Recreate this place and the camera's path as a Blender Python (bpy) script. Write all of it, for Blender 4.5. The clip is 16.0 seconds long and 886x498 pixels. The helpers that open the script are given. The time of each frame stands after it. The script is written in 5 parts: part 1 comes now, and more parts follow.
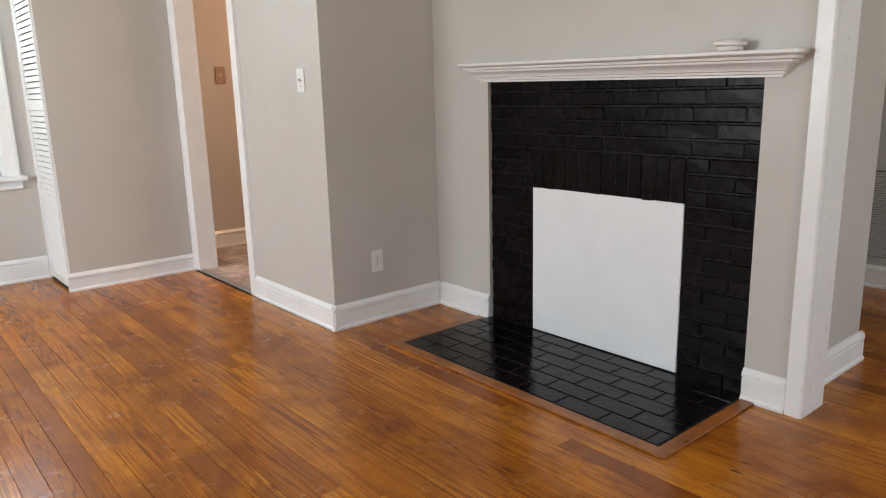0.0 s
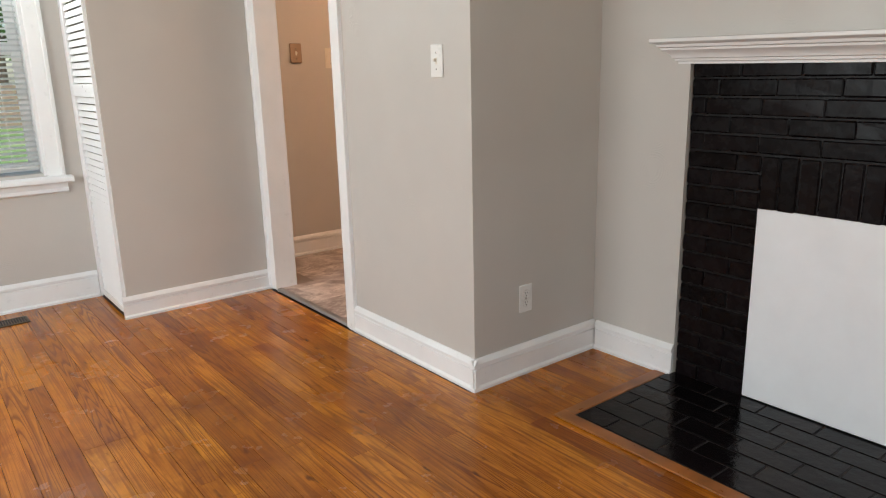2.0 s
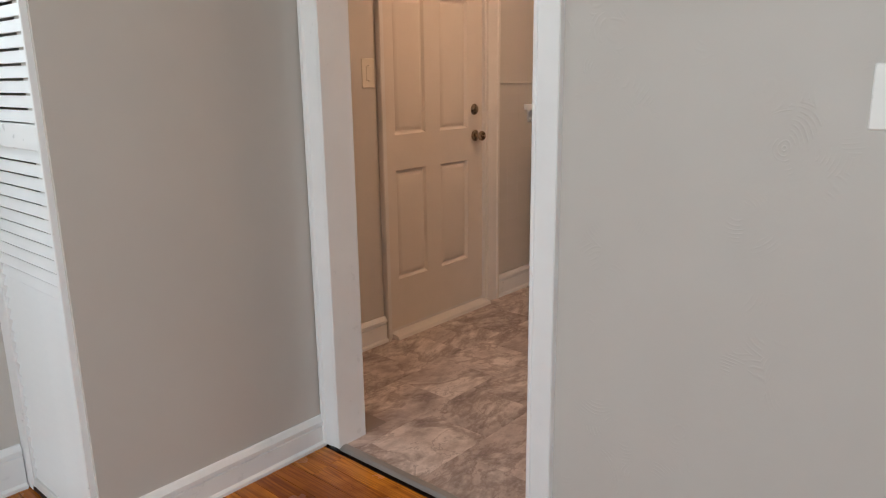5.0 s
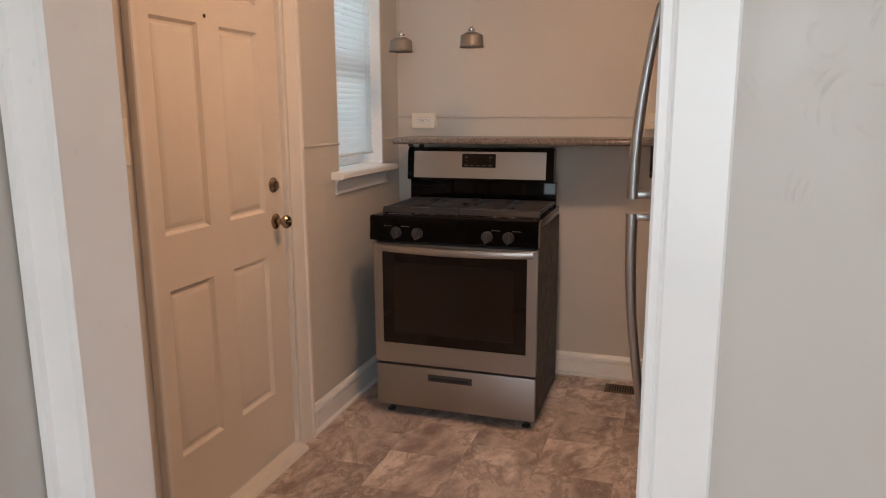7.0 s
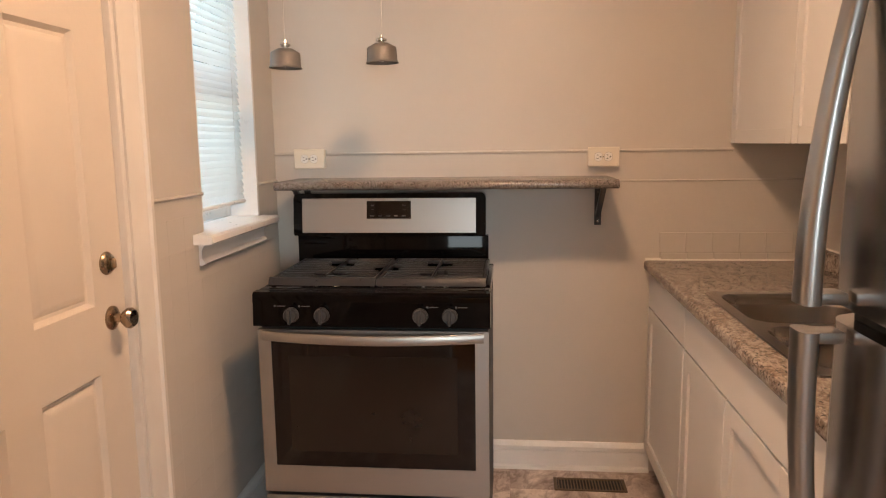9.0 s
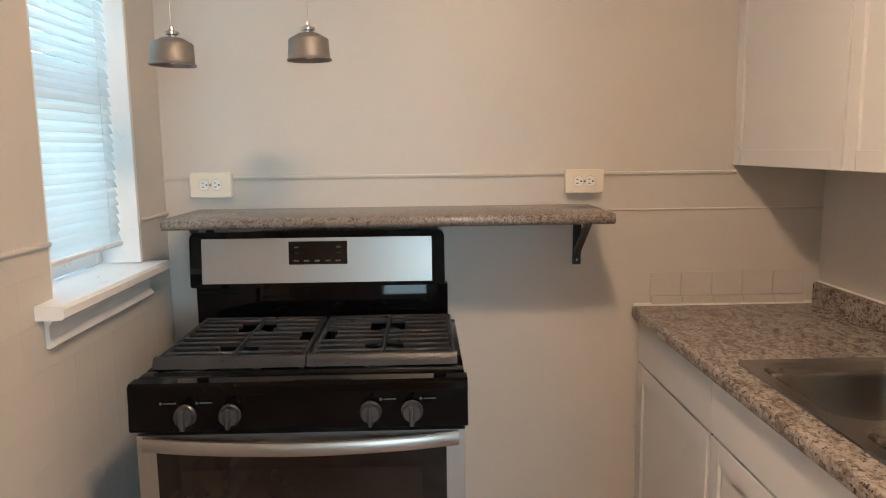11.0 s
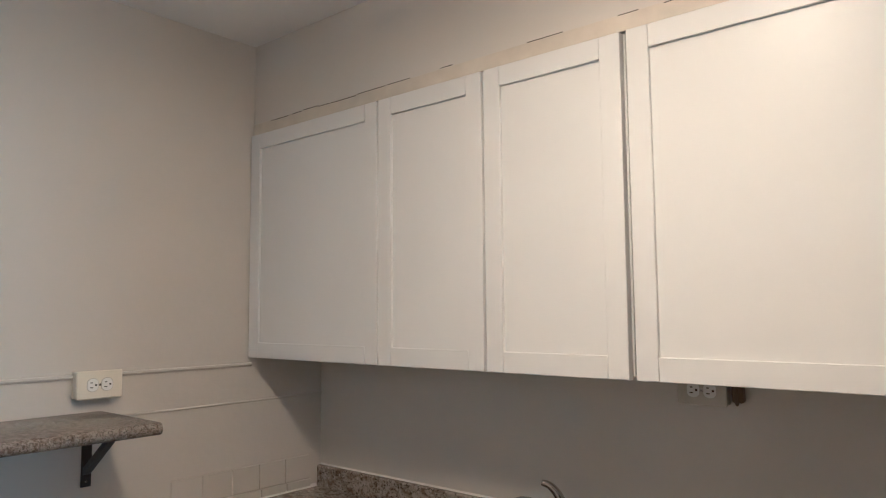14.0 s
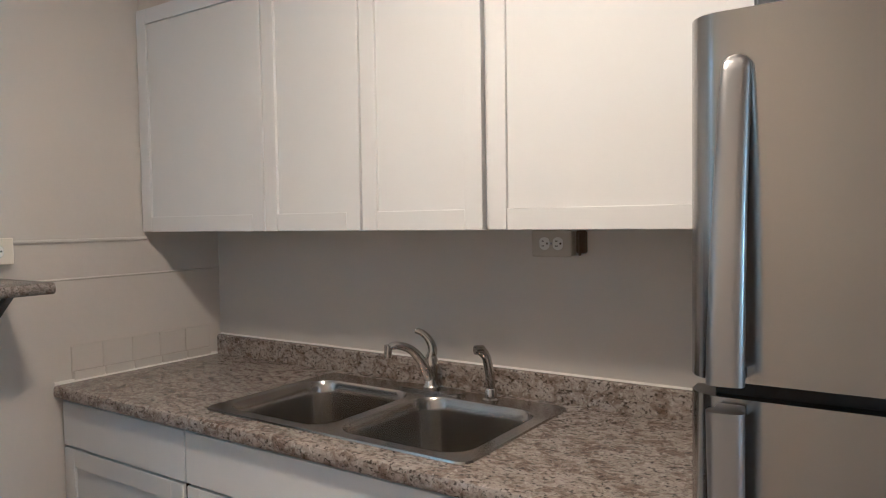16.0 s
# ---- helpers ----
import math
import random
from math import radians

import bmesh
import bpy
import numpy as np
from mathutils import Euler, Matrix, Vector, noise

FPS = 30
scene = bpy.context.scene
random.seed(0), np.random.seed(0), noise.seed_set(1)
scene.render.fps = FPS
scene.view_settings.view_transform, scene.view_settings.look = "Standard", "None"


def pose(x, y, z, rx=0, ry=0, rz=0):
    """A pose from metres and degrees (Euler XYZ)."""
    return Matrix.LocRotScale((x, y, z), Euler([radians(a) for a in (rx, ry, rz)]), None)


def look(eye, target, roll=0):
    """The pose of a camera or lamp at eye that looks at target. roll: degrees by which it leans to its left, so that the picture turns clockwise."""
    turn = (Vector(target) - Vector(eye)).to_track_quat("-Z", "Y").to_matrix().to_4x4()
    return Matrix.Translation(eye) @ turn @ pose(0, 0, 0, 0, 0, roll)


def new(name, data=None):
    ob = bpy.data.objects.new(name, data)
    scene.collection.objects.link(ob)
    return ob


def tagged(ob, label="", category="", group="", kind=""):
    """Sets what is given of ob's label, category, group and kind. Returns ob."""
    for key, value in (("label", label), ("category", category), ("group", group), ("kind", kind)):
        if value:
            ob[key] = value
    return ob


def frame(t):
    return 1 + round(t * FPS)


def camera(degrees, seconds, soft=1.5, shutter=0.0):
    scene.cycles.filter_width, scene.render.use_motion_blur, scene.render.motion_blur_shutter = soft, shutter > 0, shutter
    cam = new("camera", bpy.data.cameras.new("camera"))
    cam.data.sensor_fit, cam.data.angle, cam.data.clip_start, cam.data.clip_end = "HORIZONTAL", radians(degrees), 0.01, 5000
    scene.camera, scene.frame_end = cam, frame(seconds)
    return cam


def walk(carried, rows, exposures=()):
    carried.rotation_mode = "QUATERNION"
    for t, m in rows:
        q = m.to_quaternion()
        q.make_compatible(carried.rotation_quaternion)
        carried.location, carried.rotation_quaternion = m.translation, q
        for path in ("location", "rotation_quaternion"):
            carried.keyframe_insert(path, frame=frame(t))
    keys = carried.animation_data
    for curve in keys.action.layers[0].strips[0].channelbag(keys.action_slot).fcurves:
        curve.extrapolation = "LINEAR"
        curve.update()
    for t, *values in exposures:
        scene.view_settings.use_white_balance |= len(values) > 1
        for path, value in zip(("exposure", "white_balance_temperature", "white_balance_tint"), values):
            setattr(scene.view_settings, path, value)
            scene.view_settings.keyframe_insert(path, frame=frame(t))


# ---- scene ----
cam = camera(64.1, 16.0, soft=1.15)
PATH = [
    (0, (-1.793, -3.015, 1.193), (-0.538, -1.52, 0.758), -1.5),
    (0.5, (-1.762, -2.818, 1.204), (-0.533, -1.311, 0.737), -1.5),
    (1, (-1.745, -2.581, 1.213), (-0.535, -1.064, 0.728), -1.3),
    (1.5, (-1.665, -2.285, 1.233), (-0.469, -0.759, 0.742), -1.4),
    (2, (-1.65, -1.951, 1.229), (-0.463, -0.418, 0.74), -1.4),
    (2.5, (-1.652, -1.609, 1.277), (-0.465, -0.081, 0.771), -1.7),
    (3, (-1.621, -1.28, 1.275), (-0.422, 0.246, 0.789), -1.6),
    (5.5, (-1.382, 0.263, 1.342), (0.198, 1.389, 0.856), -0.5),
    (6, (-1.176, 0.529, 1.396), (0.518, 1.475, 0.908), -0.3),
    (6.5, (-1.0, 0.765, 1.387), (0.79, 1.543, 0.952), -0.5),
    (7, (-0.781, 0.955, 1.405), (1.085, 1.567, 1.026), -0.3),
    (7.5, (-0.531, 1.11, 1.401), (1.384, 1.584, 1.075), -0.5),
    (8, (-0.33, 1.241, 1.412), (1.615, 1.597, 1.113), -0.6),
    (10.5, (0.362, 1.539, 1.428), (2.338, 1.562, 1.12), -0.8),
    (11, (0.556, 1.572, 1.472), (2.535, 1.519, 1.188), -0.7),
    (11.5, (0.681, 1.621, 1.494), (2.661, 1.432, 1.281), -0.6),
    (12, (0.788, 1.727, 1.519), (2.729, 1.255, 1.409), -0.4),
    (12.5, (0.905, 1.771, 1.566), (2.73, 0.953, 1.542), 0.2),
    (13, (0.934, 1.801, 1.595), (2.582, 0.669, 1.67), 0.2),
    (13.5, (0.906, 1.888, 1.58), (2.356, 0.517, 1.722), -0.2),
    (14, (0.839, 1.935, 1.551), (2.134, 0.421, 1.727), -0.5),
    (14.5, (0.733, 1.945, 1.512), (1.928, 0.348, 1.661), -0.7),
    (15, (0.681, 1.969, 1.484), (1.83, 0.334, 1.576), -0.8),
    (15.5, (0.667, 1.992, 1.454), (1.799, 0.343, 1.467), -0.9),
    (16, (0.65, 1.985, 1.432), (1.777, 0.334, 1.347), -0.9),
]
walk(cam, [(t, look(eye, target, roll)) for t, eye, target, roll in PATH],
     [(0, 0.16, 6250, 6), (1.5, 0.14, 6350, 6), (3.2, -0.02, 6400, 7), (5.5, -0.33, 6000, 5), (6.5, -0.2, 6050, 6), (7.5, 0.0, 6400, 8), (8.0, 0.28, 6800, 10),
      (10.5, 0.56, 5180, -8), (12.5, 0.58, 5300, -8), (13.0, 0.37, 4580, -14), (13.5, 0.33, 4380, -14), (14.5, 0.34, 4200, -13), (15.5, 0.40, 4180, -13), (16.0, 0.48, 4170, -13)])

# ---- world, sun, lamps, exposure ----
world = bpy.data.worlds.new("world")
scene.world = world
world.use_nodes = True
wn = world.node_tree
sky = wn.nodes.new("ShaderNodeTexSky")
sky.sky_type, sky.sun_disc = "NISHITA", False
sky.sun_elevation, sky.sun_rotation = radians(48), radians(200)
wn.links.new(sky.outputs[0], wn.nodes["Background"].inputs[0])
wn.nodes["Background"].inputs[1].default_value = 0.15
sun = new("sun", bpy.data.lights.new("sun", "SUN"))
sun.data.energy, sun.data.angle, sun.data.color = 5.0, radians(2), (1, 0.95, 0.88)
sun.matrix_world = look((0, 0, 0), (0.25, 0.6, -0.75))


def area(name, eye, target, w, h, watts, color):
    ob = new(name, bpy.data.lights.new(name, "AREA"))
    ob.data.shape, ob.data.size, ob.data.size_y, ob.data.energy, ob.data.color = "RECTANGLE", w, h, watts, color
    ob.matrix_world = look(eye, target)
    return ob


# daylight in the openings of the front room
area("window_light", (-4.16, 0.2, 1.5), (-3, 0.2, 1.45), 2.0, 1.3, 78, (0.93, 0.97, 1.0))
area("window_light", (-2.0, -5.95, 1.5), (-2.0, -4, 1.4), 2.0, 1.3, 40, (0.93, 0.97, 1.0))
area("window_light", (1.9, -5.95, 1.5), (1.9, -4, 1.3), 1.2, 1.3, 22, (0.93, 0.97, 1.0))
area("window_light", (-1.42, 2.45, 1.86), (-1.42, 0, 1.0), 0.8, 0.34, 10, (0.92, 0.97, 1.0))
# daylight in the kitchen window, behind the blind
area("window_light", (2.36, 2.64, 1.65), (2.36, 1.0, 1.4), 0.5, 0.95, 4.2, (0.80, 0.91, 1.0))
area("window_light", (2.4, 2.425, 2.04), (2.2, 1.0, 0.9), 0.5, 0.07, 0.2, (0.80, 0.91, 1.0))
# the kitchen's ceiling lamp
bulb = new("lamp_light", bpy.data.lights.new("lamp_light", "AREA"))
bulb.data.shape, bulb.data.size, bulb.data.energy, bulb.data.color = "DISK", 0.2, 18.5, (1.0, 0.57, 0.335)
bulb.matrix_world = look((1.34, 1.38, 2.405), (1.34, 1.38, 0))
glow = new("lamp_light", bpy.data.lights.new("lamp_light", "POINT"))
glow.data.shadow_soft_size, glow.data.energy, glow.data.color = 0.08, 4.6, bulb.data.color
glow.location = (1.34, 1.38, 2.32)

# ---- materials ----
MATS = {}


class Nodes:
    """A short hand for a material's node tree."""

    def __init__(self, name):
        self.m = bpy.data.materials.new(name)
        self.m.use_nodes = True
        self.t = self.m.node_tree
        self.b = self.t.nodes["Principled BSDF"]
        MATS[name] = self.m

    def add(self, kind, **sets):
        n = self.t.nodes.new("ShaderNode" + kind)
        for k, v in sets.items():
            n.inputs[k.replace("_", " ")].default_value = v
        return n

    def link(self, a, b):
        self.t.links.new(a, b)

    def coord(self, scale=(1, 1, 1), kind="Object"):
        c, mp = self.add("TexCoord"), self.add("Mapping")
        mp.inputs["Scale"].default_value = scale
        self.link(c.outputs[kind], mp.inputs[0])
        return mp.outputs[0]

    def noise(self, vec, scale, detail=4.0, rough=0.55, distort=0.0):
        n = self.add("TexNoise", Scale=scale, Detail=detail, Roughness=rough, Distortion=distort)
        self.link(vec, n.inputs["Vector"])
        return n.outputs[0]

    def ramp(self, fac, stops):
        r = self.add("ValToRGB")
        e = r.color_ramp.elements
        while len(e) < len(stops):
            e.new(0.5)
        for q, (p, c) in zip(e, stops):
            q.position, q.color = p, (*c, 1) if len(c) == 3 else c
        self.link(fac, r.inputs[0])
        return r.outputs[0]

    def mix(self, fac, a, b, mode="MIX"):
        n = self.t.nodes.new("ShaderNodeMix")
        n.data_type, n.blend_type = "RGBA", mode
        for v, i in ((fac, 0), (a, 6), (b, 7)):
            if isinstance(v, (int, float)):
                n.inputs[i].default_value = v
            elif isinstance(v, tuple):
                n.inputs[i].default_value = (*v, 1)
            else:
                self.link(v, n.inputs[i])
        return n.outputs[2]

    def math(self, op, a, b=0.0):
        n = self.t.nodes.new("ShaderNodeMath")
        n.operation = op
        for v, i in ((a, 0), (b, 1)):
            if isinstance(v, (int, float)):
                n.inputs[i].default_value = v
            else:
                self.link(v, n.inputs[i])
        return n.outputs[0]

    def color(self, c):
        if isinstance(c, tuple):
            self.b.inputs["Base Color"].default_value = (*c, 1)
        else:
            self.link(c, self.b.inputs["Base Color"])

    def bump(self, height, strength, dist):
        n = self.add("Bump", Strength=strength, Distance=dist)
        self.link(height, n.inputs["Height"])
        self.link(n.outputs[0], self.b.inputs["Normal"])

    def rough(self, r):
        if isinstance(r, (int, float)):
            self.b.inputs["Roughness"].default_value = r
        else:
            self.link(r, self.b.inputs["Roughness"])


def plain(name, c, rough=0.5, metal=0.0, vary=0.06, scale=6.0, bump=0.0, bscale=60.0, coat=0.0, gloss=0.15, spec=0.5):
    """A paint, plastic or metal with slight stains, uneven gloss and fine relief."""
    n = Nodes(name)
    v = n.coord()
    s = n.noise(v, scale, 5)
    dark, light = tuple(x * (1 - vary) for x in c), tuple(min(1, x * (1 + vary)) for x in c)
    n.color(n.ramp(s, [(0.3, dark), (0.7, light)]))
    g = n.ramp(n.noise(v, scale * 4, 3), [(0.3, (rough * (1 - gloss),) * 3), (0.7, (min(1, rough * (1 + gloss)),) * 3)])
    n.rough(g)
    n.b.inputs["Metallic"].default_value = metal
    n.b.inputs["Coat Weight"].default_value = coat
    n.b.inputs["Specular IOR Level"].default_value = spec
    if bump:
        n.bump(n.noise(v, bscale, 4), bump, 0.004)
    return n.m


def trowelled(name, c, arcs, rough=0.45):
    """Painted plaster with the swirls of a trowel."""
    n = Nodes(name)
    v = n.coord()
    warp = n.t.nodes.new("ShaderNodeVectorMath")
    warp.operation = "MULTIPLY_ADD"
    nz = n.add("TexNoise", Scale=6.0, Detail=2.0)
    n.link(v, nz.inputs["Vector"])
    n.link(nz.outputs["Color"], warp.inputs[0])
    warp.inputs[1].default_value = (0.045, 0.045, 0.045)
    n.link(v, warp.inputs[2])
    vo = n.add("TexVoronoi", Scale=7.5)
    n.link(warp.outputs[0], vo.inputs["Vector"])
    ridge = n.math("POWER", n.math("ABSOLUTE", n.math("SINE", n.math("MULTIPLY", vo.outputs["Distance"], 46.0))), 7.0)
    mask = n.ramp(n.noise(v, 4.2, 2), [(0.53, (0, 0, 0)), (0.66, (1, 1, 1))])
    side = n.ramp(n.noise(v, 15.0, 2), [(0.5, (0, 0, 0)), (0.58, (1, 1, 1))])
    arcsh = n.math("MULTIPLY", n.math("MULTIPLY", ridge, mask), side)
    fine = n.noise(v, 38.0, 5, 0.6)
    h = n.math("ADD", n.math("MULTIPLY", arcsh, arcs), n.math("MULTIPLY", fine, 0.28))
    h = n.math("ADD", h, n.math("MULTIPLY", n.noise(v, 6.0, 2), 0.5))
    n.bump(h, 0.5, 0.003)
    s = n.noise(v, 1.6, 4)
    n.color(n.ramp(s, [(0.3, tuple(x * 0.96 for x in c)), (0.7, tuple(x * 1.03 for x in c))]))
    n.rough(n.ramp(n.noise(v, 9.0, 4), [(0.3, (rough - 0.06,) * 3), (0.7, (rough + 0.1,) * 3)]))
    return n.m


def wood_floor(name):
    """Orange-stained pine boards along y; each board takes its own tone and grain."""
    n = Nodes(name)
    oi, geo = n.add("ObjectInfo"), n.add("NewGeometry")
    rnd = n.math("FRACT", n.math("ADD", oi.outputs["Random"], geo.outputs["Random Per Island"]))
    c = n.add("TexCoord")
    off = n.add("CombineXYZ")
    n.link(n.math("MULTIPLY", rnd, 37.0), off.inputs[0])
    n.link(n.math("MULTIPLY", rnd, 91.0), off.inputs[1])
    add = n.t.nodes.new("ShaderNodeVectorMath")
    n.link(c.outputs["Object"], add.inputs[0])
    n.link(off.outputs[0], add.inputs[1])
    mp = n.add("Mapping")
    mp.inputs["Scale"].default_value = (1, 0.032, 1)
    n.link(add.outputs[0], mp.inputs[0])
    v = mp.outputs[0]
    flow = n.noise(v, 6.5, 3, 0.45, 0.22)
    rings = n.math("FRACT", n.math("MULTIPLY", flow, 40.0))
    lines = n.ramp(rings, [(0.0, (0, 0, 0)), (0.5, (0.12, 0.12, 0.12)), (0.8, (1, 1, 1)), (0.93, (0.7, 0.7, 0.7)), (1.0, (0, 0, 0))])
    grain = n.math("MULTIPLY", lines, n.ramp(n.noise(v, 3.0, 2), [(0.35, (0.35, 0.35, 0.35)), (0.6, (1, 1, 1))]))
    fine = n.noise(v, 170.0, 3, 0.7)
    mp2 = n.add("Mapping")
    mp2.inputs["Scale"].default_value = (1, 0.35, 1)
    n.link(add.outputs[0], mp2.inputs[0])
    blot = n.noise(mp2.outputs[0], 7.0, 4, 0.6)
    knots = n.ramp(n.noise(mp2.outputs[0], 16.0, 2), [(0.70, (0, 0, 0)), (0.76, (1, 1, 1))])
    tone = n.ramp(rnd, [(0.0, (0.27, 0.083, 0.009)), (0.10, (0.40, 0.138, 0.014)), (0.32, (0.58, 0.222, 0.020)),
                        (0.55, (0.50, 0.176, 0.016)), (0.82, (0.64, 0.256, 0.024)), (1.0, (0.36, 0.112, 0.011))])
    col = n.mix(n.math("MULTIPLY", grain, 0.82), tone, (0.13, 0.032, 0.005))
    col = n.mix(n.ramp(blot, [(0.47, (0, 0, 0)), (0.70, (0.68, 0.68, 0.68))]), col, (0.22, 0.06, 0.01))
    pores = n.ramp(n.noise(v, 60.0, 2, 0.5), [(0.52, (0, 0, 0)), (0.62, (0.6, 0.6, 0.6))])
    col = n.mix(n.math("MULTIPLY", pores, n.ramp(rnd, [(0.0, (0.3, 0.3, 0.3)), (1.0, (1, 1, 1))])), col, (0.17, 0.045, 0.006))
    col = n.mix(n.math("MULTIPLY", knots, 0.8), col, (0.07, 0.022, 0.006))
    col = n.mix(0.35, col, n.ramp(fine, [(0.3, (0.55, 0.55, 0.55)), (0.7, (1.3, 1.3, 1.3))]), "MULTIPLY")
    wear = n.noise(geo.outputs["Position"], 2.6, 6, 0.62, 0.5)
    col = n.mix(n.ramp(wear, [(0.50, (0, 0, 0)), (0.68, (0.75, 0.75, 0.75))]), col, (0.19, 0.052, 0.008))
    scuffs = n.noise(geo.outputs["Position"], 24.0, 5, 0.7, 0.8)
    col = n.mix(n.ramp(scuffs, [(0.60, (0, 0, 0)), (0.72, (0.5, 0.5, 0.5))]), col, (0.12, 0.034, 0.006))
    n.color(n.mix(1.0, col, (1.06, 1.0, 0.86), "MULTIPLY"))
    n.rough(n.ramp(n.noise(geo.outputs["Position"], 5.0, 5), [(0.3, (0.13,) * 3), (0.72, (0.33,) * 3)]))
    n.bump(n.math("ADD", n.math("MULTIPLY", grain, 0.3), n.noise(c.outputs["Object"], 14.0, 3)), 0.10, 0.003)
    n.b.inputs["Specular IOR Level"].default_value = 0.33
    return n.m


def slate_tile(name):
    """Vinyl tile printed as layered slate: pale veins over brown-grey, each tile turned its own way."""
    n = Nodes(name)
    oi, geo = n.add("ObjectInfo"), n.add("NewGeometry")
    rnd = n.math("FRACT", n.math("ADD", oi.outputs["Random"], geo.outputs["Random Per Island"]))
    c = n.add("TexCoord")
    rot = n.t.nodes.new("ShaderNodeVectorRotate")
    rot.rotation_type = "Z_AXIS"
    n.link(c.outputs["Object"], rot.inputs["Vector"])
    n.link(n.math("MULTIPLY", n.math("SUBTRACT", rnd, 0.5), 0.9), rot.inputs["Angle"])
    off = n.add("CombineXYZ")
    n.link(n.math("MULTIPLY", rnd, 53.0), off.inputs[0])
    add = n.t.nodes.new("ShaderNodeVectorMath")
    n.link(rot.outputs[0], add.inputs[0])
    n.link(off.outputs[0], add.inputs[1])
    mp = n.add("Mapping")
    mp.inputs["Scale"].default_value = (0.95, 1.7, 1)
    mp.inputs["Rotation"].default_value = (0, 0, radians(55))
    n.link(add.outputs[0], mp.inputs[0])
    v = mp.outputs[0]
    a = n.noise(v, 1.9, 7, 0.64, 0.4)
    b = n.noise(v, 2.7, 7, 0.63, 0.4)
    d = n.noise(v, 9.0, 6, 0.7, 0.5)
    col = n.ramp(a, [(0.34, (0.21, 0.168, 0.15)), (0.43, (0.36, 0.31, 0.288)), (0.50, (0.47, 0.415, 0.385)), (0.53, (0.28, 0.23, 0.207)), (0.60, (0.58, 0.53, 0.495)), (0.68, (0.40, 0.34, 0.31))])
    streak = n.ramp(n.math("ADD", n.math("MULTIPLY", b, 0.7), n.math("MULTIPLY", d, 0.3)), [(0.47, (0, 0, 0)), (0.56, (0.45, 0.45, 0.45)), (0.60, (0.8, 0.8, 0.8)), (0.62, (0.3, 0.3, 0.3)), (0.7, (0.55, 0.55, 0.55))])
    col = n.mix(streak, col, (0.14, 0.108, 0.096))
    vein = n.ramp(b, [(0.425, (0, 0, 0)), (0.434, (1, 1, 1)), (0.446, (0, 0, 0))])
    col = n.mix(n.math("MULTIPLY", vein, 0.55), col, (0.16, 0.125, 0.11))
    col = n.mix(0.5, col, n.ramp(rnd, [(0, (1.05, 1.06, 1.08)), (1, (1.4, 1.4, 1.42))]), "MULTIPLY")
    col = n.mix(1.0, col, (1.22, 1.2, 1.19), "MULTIPLY")
    n.color(col)
    n.rough(n.ramp(b, [(0.3, (0.34,) * 3), (0.7, (0.5,) * 3)]))
    n.bump(n.math("ADD", a, n.math("MULTIPLY", streak, 0.4)), 0.22, 0.004)
    return n.m


def granite(name, scale=1.0, tone=1.0):
    """Brown and grey granite-print laminate."""
    n = Nodes(name)
    v = n.coord((0.9, 1.2, 1.2))
    a = n.noise(v, 17 * scale, 6, 0.62, 0.9)
    b = n.noise(v, 75 * scale, 4, 0.6, 0.4)
    d = n.noise(v, 36 * scale, 5, 0.66, 1.1)
    e = n.noise(n.coord((1.2, 0.9, 1.1)), 62 * scale, 4, 0.6, 0.6)
    col = n.ramp(a, [(0.34, (0.17, 0.125, 0.097)), (0.46, (0.27, 0.222, 0.187)), (0.56, (0.41, 0.365, 0.325)), (0.66, (0.30, 0.255, 0.222))])
    col = n.mix(n.ramp(d, [(0.54, (0, 0, 0)), (0.64, (0.75, 0.75, 0.75))]), col, (0.085, 0.062, 0.048))
    col = n.mix(n.ramp(d, [(0.34, (0.65, 0.65, 0.65)), (0.45, (0, 0, 0))]), col, (0.47, 0.43, 0.39))
    col = n.mix(n.ramp(b, [(0.555, (0, 0, 0)), (0.63, (0.88, 0.88, 0.88))]), col, (0.03, 0.023, 0.019))
    col = n.mix(n.ramp(e, [(0.58, (0, 0, 0)), (0.68, (0.65, 0.65, 0.65))]), col, (0.58, 0.54, 0.49))
    n.color(n.mix(1.0, col, (tone, tone, tone), "MULTIPLY"))
    n.rough(0.19)
    n.bump(b, 0.05, 0.001)
    return n.m


def brushed(name, c, rough, along=(1, 1, 60), metal=1.0):
    """Brushed steel: fine streaks across one axis."""
    n = Nodes(name)
    v = n.coord(along)
    s = n.noise(v, 9.0, 4, 0.7)
    n.color(n.ramp(s, [(0.3, tuple(x * 0.992 for x in c)), (0.7, tuple(x * 1.008 for x in c))]))
    n.rough(n.ramp(s, [(0.3, (rough * 0.98,) * 3), (0.7, (rough * 1.02,) * 3)]))
    n.b.inputs["Metallic"].default_value = metal
    return n.m


def glass(name):
    n = Nodes(name)
    n.b.inputs["Transmission Weight"].default_value = 1.0
    n.b.inputs["Roughness"].default_value = 0.0
    n.b.inputs["IOR"].default_value = 1.02
    return n.m


def blind(name):
    """Thin white slats that let some daylight through."""
    m = plain(name, (0.82, 0.82, 0.80), 0.4, vary=0.02)
    t = m.node_tree
    out, b = t.nodes["Material Output"], t.nodes["Principled BSDF"]
    tr, mx = t.nodes.new("ShaderNodeBsdfTranslucent"), t.nodes.new("ShaderNodeMixShader")
    tr.inputs[0].default_value = (0.85, 0.87, 0.88, 1)
    mx.inputs[0].default_value = 0.6
    t.links.new(b.outputs[0], mx.inputs[1])
    t.links.new(tr.outputs[0], mx.inputs[2])
    t.links.new(mx.outputs[0], out.inputs[0])
    return m


